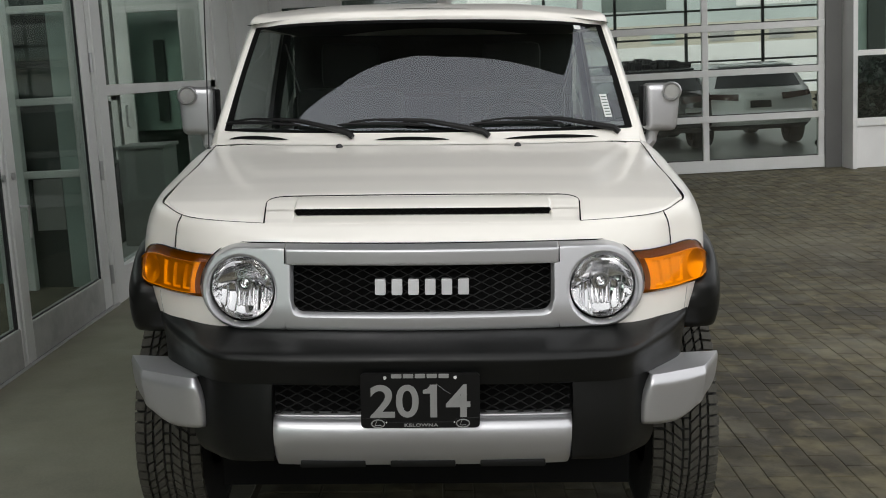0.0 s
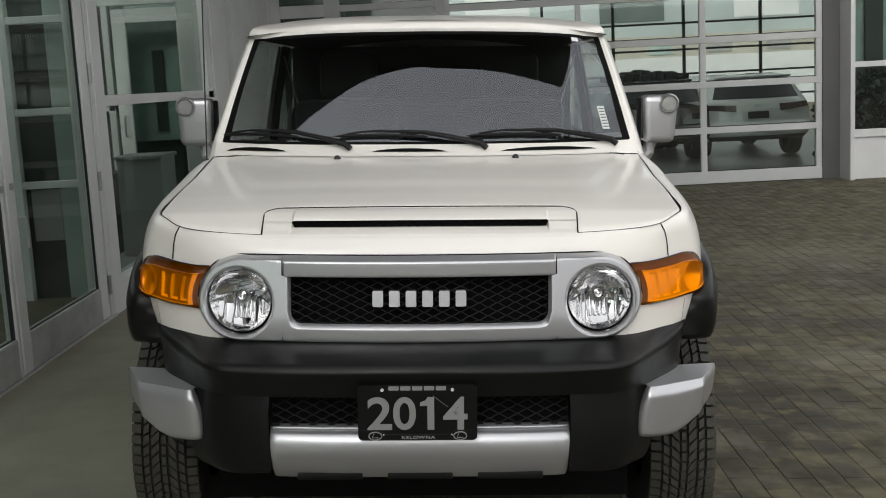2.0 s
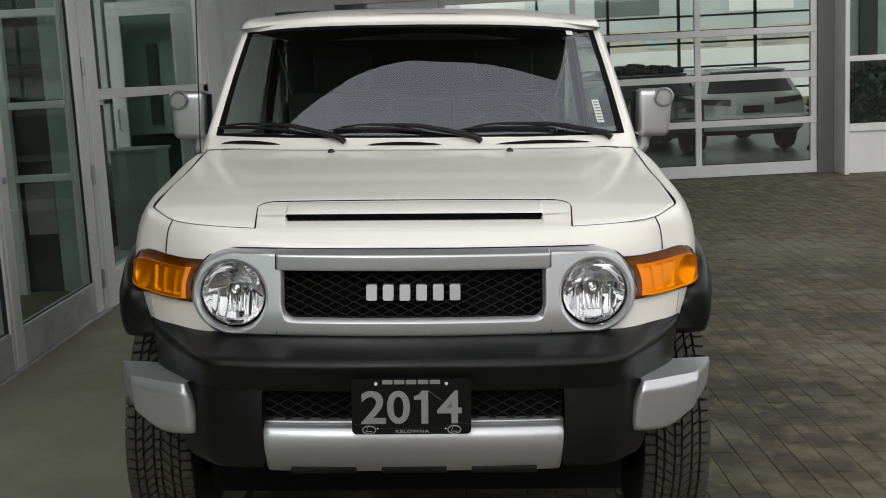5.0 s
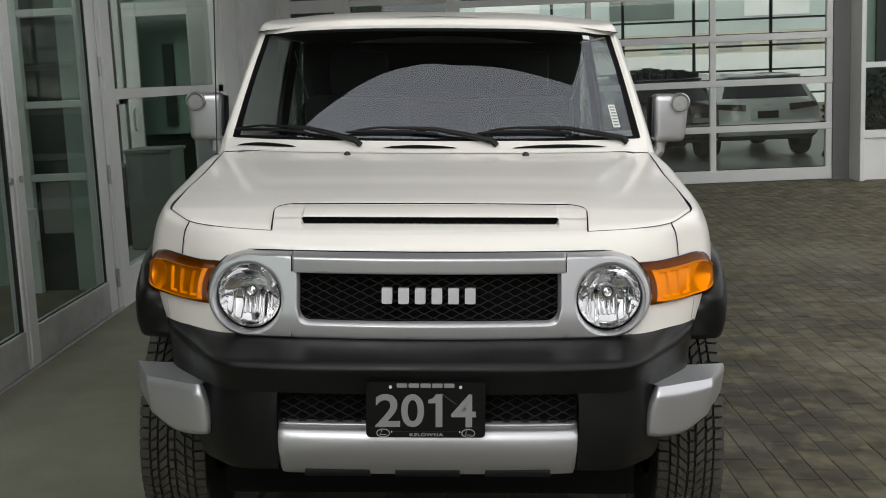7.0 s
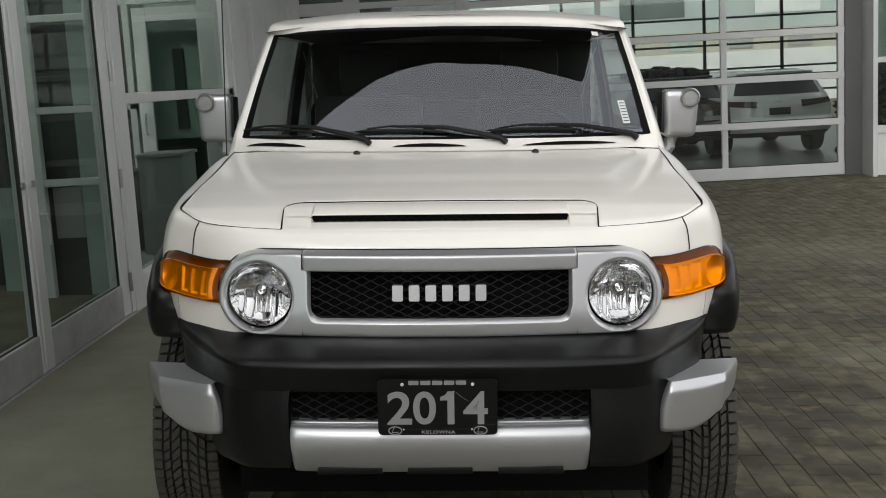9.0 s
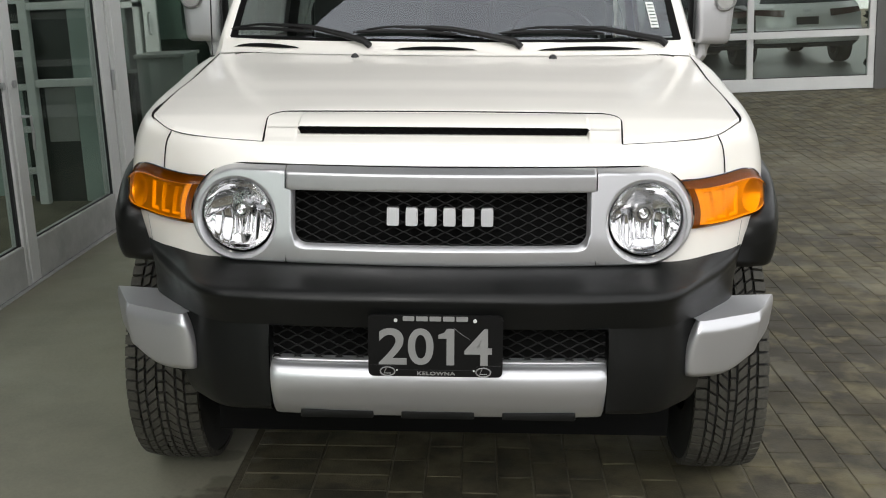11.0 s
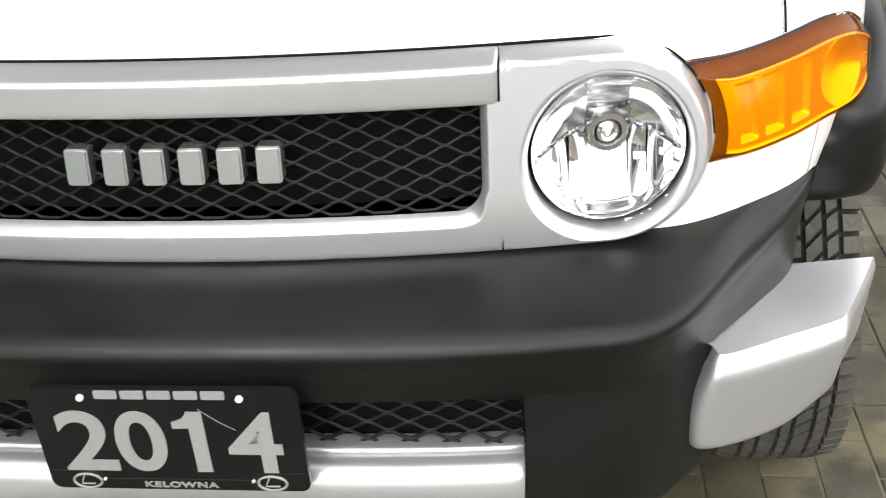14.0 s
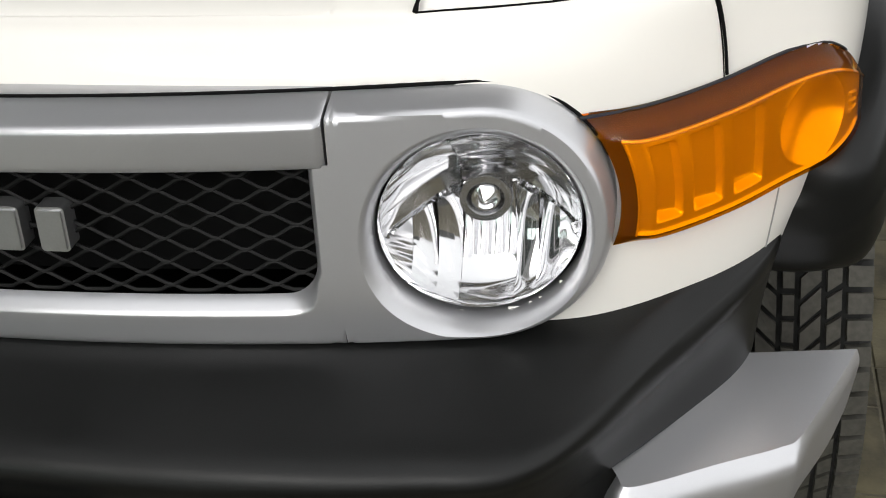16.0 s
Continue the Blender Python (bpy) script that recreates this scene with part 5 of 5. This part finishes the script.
def dashboard(u, v):
    x, y, z = screen_at(2 * u - 1, 0.03, -0.006)
    return (x * (1 - 0.03 * v), y + (1.80 - y) * v, z - 0.004 - 0.012 * v - 0.9 * max(0, v - 0.8))


part("dashboard", sheet(dashboard, 40, 20), DASH, car, "dark dashboard")
part("headliner", sheet(lambda u, v: (-0.70 + 1.40 * u, 1.66 + 2.2 * v, 1.655 + 0.06 * math.sin(math.pi * u)), 12, 4), CABIN, car)
for x in (-0.36, 0.36):
    seat = box(x - 0.24, x + 0.24, 2.25, 2.42, 0.9, 1.40, 0.05)
    box(x - 0.13, x + 0.13, 2.30, 2.40, 1.40, 1.60, 0.04, seat)
    part("seat", seat, CABIN, car, "dark cloth seat")
part("rear_seat", box(-0.70, 0.70, 2.85, 3.05, 0.9, 1.36, 0.05), CABIN, car, "dark cloth rear seat")
part("cargo_cover", box(-0.74, 0.74, 3.30, 3.36, 0.9, 1.66, 0.01), CABIN, car)
wheel_rim = lathe([(-0.012, 0.17), (0.0, 0.182), (0.012, 0.17), (0.0, 0.158), (-0.012, 0.17)], 36)
for v in wheel_rim.verts:
    v.co = Matrix.Rotation(radians(-28), 3, "X") @ v.co + Vector((0.36, 1.83, 1.20))
part("steering_wheel", wheel_rim, TRIM, car)


def cowl_at(x, v):
    """The white scuttle between the bonnet and the foot of the windscreen."""
    share = value([(0, 0), (0.30, 0.25), (0.55, 0.5), (0.70, 0.75), (0.757, 1.0), (0.80, 1.0)], abs(x))
    a = screen_at(share, 0.0)
    y0 = a[1] - 0.060
    z0 = hood_z(x, y0) + 0.002
    return (x, y0 + 0.061 * v, z0 + (a[2] + 0.004 - z0) * v ** 1.3)


part("cowl", sheet(lambda u, v: cowl_at(-0.775 + 1.55 * u, v), 60, 8), PAINT, car)
for x0, x1 in ((-0.73, -0.50), (-0.19, 0.08), (0.27, 0.62)):
    def vent(u, v):
        x, y, z = cowl_at(x0 + (x1 - x0) * u, 0.42 + 0.26 * v * math.sin(math.pi * u) ** 0.6)
        return (x, y - 0.002, z + 0.002)
    part("cowl_vent", sheet(vent, 16, 2), DARK, car)
for x in (-0.31, 0.318):
    part("washer_nozzle", lathe([(-0.004, 0.013), (0.003, 0.0125), (0.009, 0.009), (0.012, 0.004), (0.0125, 0.0)], 16, "z", centre=(x, 1.204, hood_z(x, 1.205))), TRIM, car)


def wiper(px, reach):
    """An arm that rises from its pivot to the blade it carries, lying low on the glass."""
    def on(f, v, out):
        x = px - f * reach
        share = value([(0, 0), (0.30, 0.25), (0.55, 0.5), (0.70, 0.75), (0.757, 0.995)], abs(x))
        return Vector(screen_at(math.copysign(share, x), v, out))
    a = on(0, 0.0, 0.0) + Vector((0, -0.035, -0.010))
    arm = tube([a, a + Vector((-0.02, 0.008, 0.016)), on(0.20, 0.030, 0.020), on(0.40, 0.072, 0.024), on(0.55, 0.082, 0.024), on(0.72, 0.085, 0.020)], [0.011, 0.012, 0.0095, 0.008, 0.006, 0.004], 8)
    w = part("wiper", arm, WIPER, car, "black wiper arm and blade")
    blade = tube([on(0.38 + 0.62 * t, 0.052 + 0.014 * math.sin(math.pi * t) + 0.006 * t, 0.010) for t in (i / 14 for i in range(15))], [0.002] + [0.0058] * 13 + [0.002], 8)
    part("blade", blade, WIPER, w)
    frame_bar = tube([on(0.46 + 0.46 * t, 0.068 + 0.018 * math.sin(math.pi * t) + 0.004 * t, 0.014 + 0.008 * math.sin(math.pi * t)) for t in (i / 8 for i in range(9))], 0.0042, 6)
    part("blade_frame", frame_bar, WIPER, w)


for px, reach in ((-0.265, 0.49), (0.215, 0.54), (0.695, 0.55)):
    wiper(px, reach)

label_card = part("sticker", sheet(lambda u, v: screen_at(0.665 + 0.055 * u, 0.10 + 0.20 * v, 0.003), 3, 3), PAPER, car, "white barcode sticker")
for k in range(7):
    part("print_line", sheet(lambda u, v: screen_at(0.672 + 0.041 * u, 0.115 + 0.026 * k + 0.009 * v, 0.005), 2, 1), INSIDE, label_card)
part("sticker", sheet(lambda u, v: screen_at(0.625 + 0.05 * u, 0.925 + 0.04 * v, 0.003), 2, 2), PAPER, car, "small pale sticker")


# ---------------------------------------------------------------- mirrors and aerial
def door_mirror(sign):
    shell = box(0.853, 0.990, 1.70, 1.82, 1.233, 1.420, 0.028, segments=4)
    for v in shell.verts:
        f = (1.33 - v.co.z) / 0.09
        v.co.x -= 0.012 * max(0, f) * (1 if v.co.x > 0.9 else -0.3)
    m = part("door_mirror", mirrored(shell, sign), SILVER, car, "silver door mirror with a round lamp")
    ring = lathe([(0.01, 0.038), (-0.012, 0.038), (-0.016, 0.034), (-0.010, 0.029), (-0.004, 0.028)], 32, centre=(0.951, 1.695, 1.388))
    lamp_face = lathe([(-0.004, 0.0285), (-0.007, 0.017), (-0.008, 0.0)], 24, centre=(0.951, 1.695, 1.388))
    part("lamp_ring", mirrored(ring, sign), BRIGHT, m, "round chromed lamp")
    part("lamp_face", mirrored(lamp_face, sign), CLAD, m, "grey lamp face")
    part("mirror_back", mirrored(box(0.845, 0.865, 1.72, 1.825, 1.25, 1.41, 0.008), sign), TRIM, m)
    part("bracket", mirrored(tube([(0.90, 1.76, 1.25), (0.885, 1.76, 1.20), (0.85, 1.78, 1.15)], [0.028, 0.026, 0.03], 10), sign), SILVER, m)


for sign in (1, -1):
    door_mirror(sign)
aerial = part("aerial", tube([(-0.79, 1.30, 1.19), (-0.79, 1.33, 2.05)], 0.0025, 6), TRIM, car, "thin black whip aerial")
part("aerial_base", tube([(-0.79, 1.295, 1.175), (-0.79, 1.30, 1.21)], [0.016, 0.008], 10), TRIM, aerial)

# ---------------------------------------------------------------- number plate panel
PLATE_M = pose(-0.004, 0.006, 0.650, 93, 0, 0)


def rounded(w, h, r, n=5):
    pts = []
    for cx, cz, a0 in ((w / 2 - r, h / 2 - r, 0), (-w / 2 + r, h / 2 - r, 90), (-w / 2 + r, -h / 2 + r, 180), (w / 2 - r, -h / 2 + r, 270)):
        pts += [(cx + r * math.cos(radians(a0 + 90 * k / n)), cz + r * math.sin(radians(a0 + 90 * k / n))) for k in range(n + 1)]
    return pts


def flat(outline, z0, z1):
    return prism(outline, lambda x, y: (x, y, z1), lambda x, y: (x, y, z0))


plate = part("dealer_plate", flat(rounded(0.304, 0.147, 0.012), -0.004, 0.003), PLATE, car, "black dealer plate showing 2014 in grey figures")
plate.matrix_basis = PLATE_M


def words(name, text, x, y, wide, high, depth, bold=0.0, spacing=1.0):
    """Lettering that fills a given width and height on the plate."""
    c = bpy.data.curves.new(name, "FONT")
    c.body, c.size, c.align_x, c.align_y, c.extrude, c.offset, c.space_character = text, high * 1.38, "CENTER", "CENTER", depth, bold, spacing
    tmp = bpy.data.objects.new(name, c)
    me = bpy.data.meshes.new_from_object(tmp)
    bpy.data.objects.remove(tmp)
    lo = [min(v.co[k] for v in me.vertices) for k in (0, 1)]
    hi = [max(v.co[k] for v in me.vertices) for k in (0, 1)]
    for v in me.vertices:
        v.co.x = (v.co.x - (lo[0] + hi[0]) / 2) * wide / (hi[0] - lo[0])
        v.co.y = (v.co.y - (lo[1] + hi[1]) / 2) * high / (hi[1] - lo[1])
    ob = new(name, me)
    me.materials.append(INK)
    ob.parent = plate
    ob.matrix_basis = pose(x, y, 0.0035)
    return ob


for text, x, wide in (("2", -0.0965, 0.063), ("0", -0.0330, 0.058), ("4", 0.0965, 0.062)):
    words("figure", text, x, -0.001, wide, 0.0875, 0.0008, 0.0022)
one = words("figure", "1", 0.034, -0.001, 0.0175, 0.0875, 0.0008, 0.0010)
part("flag", flat([(-0.0085, 0.028), (-0.0085, 0.0425), (-0.0145, 0.034), (-0.027, 0.029), (-0.027, 0.020), (-0.0085, 0.0205)], -0.0008, 0.0008), INK, one)
words("place_name", "KELOWNA", 0.002, -0.0655, 0.086, 0.0085, 0.0006, 0.0003, 1.1)
part("scratch", tube([(0.040, 0.046, 0.0034), (0.060, 0.029, 0.0036), (0.078, 0.017, 0.0034)], 0.0004, 5), INK, plate, "thin pale scratch")
for k in range(5):
    x = -0.060 + 0.030 * k
    b = part("name_bar", flat([(p[0] + x, p[1] + 0.066) for p in rounded(0.026, 0.011, 0.002)], 0.003, 0.0045), INK, plate, "plain silver bar")
for sx in (-1, 1):
    part("bolt", flat([(sx * 0.089 + 0.0042 * math.cos(t), 0.062 + 0.0042 * math.sin(t)) for t in (2 * math.pi * k / 12 for k in range(12))], 0.003, 0.006), ALU, plate, "pale screw cap")
    part("bolt", flat([(sx * 0.087 + 0.002 * math.cos(t), -0.058 + 0.002 * math.sin(t)) for t in (2 * math.pi * k / 8 for k in range(8))], 0.003, 0.005), ALU, plate)
    oval = bmesh.new()
    tube([(sx * 0.1085 + 0.0165 * math.cos(t), -0.0615 + 0.0105 * math.sin(t), 0.0035) for t in (2 * math.pi * k / 28 for k in range(29))], 0.0016, 6, oval, caps=False)
    part("emblem_oval", oval, INK, plate, "plain silver oval")
for sx in (-1, 1):  # a slanted stroke inside each oval
    part("emblem_stroke", tube([(sx * 0.1085 - 0.003, -0.054, 0.0035), (sx * 0.1085 - 0.008, -0.066, 0.0035), (sx * 0.1085 + 0.008, -0.066, 0.0035)], 0.0012, 5), INK, plate)
for pts in ([(-0.148, -0.046), (-0.094, -0.048), (-0.084, -0.0575), (0.084, -0.0575), (0.094, -0.048), (0.148, -0.046)],):
    part("raised_line", tube([(x, y, 0.0030) for x, y in pts], 0.0005, 5), TRIM, plate)

# ---------------------------------------------------------------- cars inside the bay
TINTED_SOLID = material("dark_glazing", (0.016, 0.018, 0.018), 0.3, specular=0.2)
LAMP_RED = material("tail_lamp_red", (0.045, 0.020, 0.020), 0.12, stain=0.2)
GREY_PAINT = material("grey_paint", (0.58, 0.58, 0.575), 0.3, coat=0.8, stain=0.08)
DARK_PAINT = material("dark_paint", (0.02, 0.02, 0.022), 0.25, coat=0.8, stain=0.1)

REAR = [(0.34, 0.80, 0.06), (0.44, 0.87, 0.0), (0.62, 0.90, -0.02), (0.68, 0.90, 0.03), (0.90, 0.90, 0.06), (1.03, 0.86, 0.10), (1.10, 0.82, 0.14), (1.34, 0.72, 0.30), (1.44, 0.68, 0.36), (1.50, 0.62, 0.50), (1.53, 0.55, 0.9)]


def rear_at(x_share, z, out=0.0):
    """A place on the car's back: share of its half width, height, and how far proud."""
    w, y = value([(r[0], r[1]) for r in REAR], z), value([(r[0], r[2]) for r in REAR], z)
    return (w * x_share, y + 0.22 * abs(x_share) ** 5 - out, z)


def patch(x0, x1, z0, z1, out, lean=0.0):
    """A curved panel on the car's back with a given outline."""
    def at(u, v):
        xs = x0 + (x1 - x0) * u
        return rear_at(xs, z0 + (z1 - z0) * v + lean * (xs - x0) * (1 - 0.6 * v), out)
    return solid(sheet(at, 12, 6), 0.012)


def parked_car(m, paint, label, clutter):
    """A car seen from behind: body, glass, lamps, plate, bumper and wheels."""
    c = thing("parked_car", m, label, "car")
    body = sheet(lambda u, v: rear_at(2 * u - 1, 0.34 + 1.19 * v), 30, 48)
    for s in (1, -1):
        def flank(u, v):
            x, y, z = rear_at(s, 0.34 + 1.19 * v)
            return (x, y + (4.4 - y) * u if z < 1.05 else y + (3.1 - y) * u, z)
        sheet(flank, 10, 48, body)
    sheet(lambda u, v: (-0.56 + 1.12 * u, 0.88 + 2.0 * v, 1.53 + 0.015 * math.sin(math.pi * u)), 8, 4, body)
    sheet(lambda u, v: (-0.86 + 1.72 * u, 3.0 + 1.4 * v, 1.05 - 0.12 * v), 8, 4, body)
    part("body", body, paint, c)
    part("rear_window", patch(-0.86, 0.86, 1.10, 1.40, 0.012), TINTED_SOLID, c, "dark tailgate glass")
    part("spoiler", box(-0.60, 0.60, 0.28, 0.52, 1.46, 1.50, 0.015), paint, c)
    for s in (-1, 1):
        part("tail_lamp", mirrored(patch(0.40, 0.985, 0.86, 0.98, 0.014, 0.10), s), LAMP_RED, c, "dark red tail lamp")
        part("reflector_strip", mirrored(patch(0.66, 0.92, 0.50, 0.54, 0.012), s), LAMP_RED, c)
        for y in (0.85, 3.55):
            part("wheel", lathe([(-0.1, 0.2), (-0.11, 0.32), (-0.06, 0.345), (0.06, 0.345), (0.11, 0.32), (0.1, 0.2), (0.08, 0.0)], 28, "x", centre=(s * 0.76, y, 0.345)), GROOVE, c)
    part("plate_recess", patch(-0.30, 0.30, 0.70, 0.90, 0.008), paint, c)
    part("plate", patch(-0.19, 0.19, 0.73, 0.86, 0.018), PLATE, c)
    part("emblem", patch(-0.07, 0.07, 0.945, 0.985, 0.016), BRIGHT, c, "plain silver oval")
    part("lower_bumper", patch(-0.95, 0.95, 0.345, 0.42, 0.012), TRIM, c)
    if clutter:
        part("lettering_bar", patch(0.42, 0.78, 0.70, 0.78, 0.022), INK, c, "plain pale bar")
        load = bmesh.new()
        for k in range(90):
            x, y = random.uniform(-0.66, 0.66), random.uniform(0.45, 1.9)
            h, w = random.uniform(0.03, 0.16) * (1.15 - abs(x)), random.uniform(0.035, 0.09)
            box(x - w, x + w, y - 0.08, y + 0.08, 1.50, 1.54 + h, 0.025, load)
        part("covered_load", load, TRIM, c, "lumpy dark load on the roof")
    return c


LOW = Matrix.Diagonal((1, 1, 0.9, 1))  # low-built cars
parked_car(pose(5.22, 15.7, -0.075) @ LOW, GREY_PAINT, "silver white estate car parked inside the bay", False)
parked_car(pose(3.59, 15.6, -0.075, 0, 0, 2) @ LOW, DARK_PAINT, "dark car with a covered load parked in the bay", True)


def shrub():
    bm = bmesh.new()
    for k in range(2600):
        a, r = random.uniform(0, 6.28), random.random() ** 0.5
        h = random.uniform(0.0, 1.0)
        c = Vector((1.0 * r * math.cos(a), 0.55 * r * math.sin(a), 0.05 + h * 1.32 * (1 - 0.4 * r * r)))
        u = Vector((random.uniform(-1, 1), random.uniform(-1, 1), random.uniform(-0.3, 1))).normalized() * random.uniform(0.07, 0.14)
        w = u.cross(Vector((random.uniform(-1, 1), random.uniform(-1, 1), random.uniform(-1, 1)))).normalized() * 0.04
        bm.faces.new([bm.verts.new(p) for p in (c, c + u * 0.5 + w, c + u, c + u * 0.5 - w)])
    return bm


LEAF = material("leaf", (0.022, 0.034, 0.026), 0.5, grain=0.3, per_piece=0.5)
bush = thing("bush", pose(6.25, WALL_Y + 0.75, -0.05), "dark green bush behind the side glass", "bush")
part("foliage", shrub(), LEAF, bush, smooth=False)
for k in range(4):
    part("stem", tube([(0.1 * k - 0.15, 0, 0), (0.14 * k - 0.2, 0.05, 0.5), (0.2 * k - 0.3, 0, 0.9)], [0.02, 0.014, 0.006], 6), RUBBER, bush)

# ---------------------------------------------------------------- pavers, last
pavement = thing("pavement", Matrix(), "wet stained brown concrete pavers of the apron", "pavement", kind="structure")
LONG, SHORT, GAP = 0.222, 0.1075, 0.0046


def paver_mesh():
    bm = box(-LONG / 2 + GAP / 2, LONG / 2 - GAP / 2, -SHORT / 2 + GAP / 2, SHORT / 2 - GAP / 2, -0.03, 0.0)
    rim = [e for e in bm.edges if all(v.co.z > -0.001 for v in e.verts)]
    bmesh.ops.bevel(bm, geom=rim, offset=0.0025, segments=1, affect="EDGES")
    me = bpy.data.meshes.new("paver")
    bm.to_mesh(me)
    bm.free()
    me.materials.append(BRICK)
    return me


spots = []  # (x, y, along x?)
for j in range(-66, 115):
    for k in (0, 1):
        spots.append((EDGE + 0.008 + LONG * (k + 0.5), 0.03 + SHORT * j, True))
for i in range(90):
    x = EDGE + 0.008 + 2 * LONG + SHORT * (i + 0.5)
    for j in range(-33, 56):
        y = LONG * (j + (0.5 if i % 2 else 0.0)) + 0.06
        spots.append((x, y, False))
spots = [s for s in spots if s[1] < WALL_Y - 0.1 and s[1] > -7]
near = [s for s in spots if -0.7 < s[0] < 1.9 and 0.25 < s[1] < 2.3]
near.sort(key=lambda s: (max(0, s[1] - 0.9) + max(0, s[0] - 1.0), s[1], s[0]))
near = near[:300]
chosen = set(near)
me = paver_mesh()
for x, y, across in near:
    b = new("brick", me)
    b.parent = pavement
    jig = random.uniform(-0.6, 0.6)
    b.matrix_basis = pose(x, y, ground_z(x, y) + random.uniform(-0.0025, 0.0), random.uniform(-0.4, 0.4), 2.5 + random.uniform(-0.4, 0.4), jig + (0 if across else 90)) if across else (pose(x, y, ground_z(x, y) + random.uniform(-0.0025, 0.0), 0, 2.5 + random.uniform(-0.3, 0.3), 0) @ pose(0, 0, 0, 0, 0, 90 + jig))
verts, faces = [], []
for x, y, across in spots:
    if (x, y, across) in chosen:
        continue
    hx, hy = (LONG, SHORT) if across else (SHORT, LONG)
    hx, hy = hx / 2 - GAP / 2, hy / 2 - GAP / 2
    n = len(verts)
    dz = random.uniform(-0.003, 0.0)
    for inset, drop in ((0.0, 0.03), (0.0, 0.0025), (0.0025, 0.0)):
        for sx, sy in ((-1, -1), (1, -1), (1, 1), (-1, 1)):
            px, py = x + sx * (hx - inset), y + sy * (hy - inset)
            verts.append((px, py, ground_z(px, py) - drop + dz))
    for a in (0, 4):
        for k in range(4):
            faces.append((n + a + k, n + a + (k + 1) % 4, n + a + 4 + (k + 1) % 4, n + a + 4 + k))
    faces.append((n + 8, n + 9, n + 10, n + 11))
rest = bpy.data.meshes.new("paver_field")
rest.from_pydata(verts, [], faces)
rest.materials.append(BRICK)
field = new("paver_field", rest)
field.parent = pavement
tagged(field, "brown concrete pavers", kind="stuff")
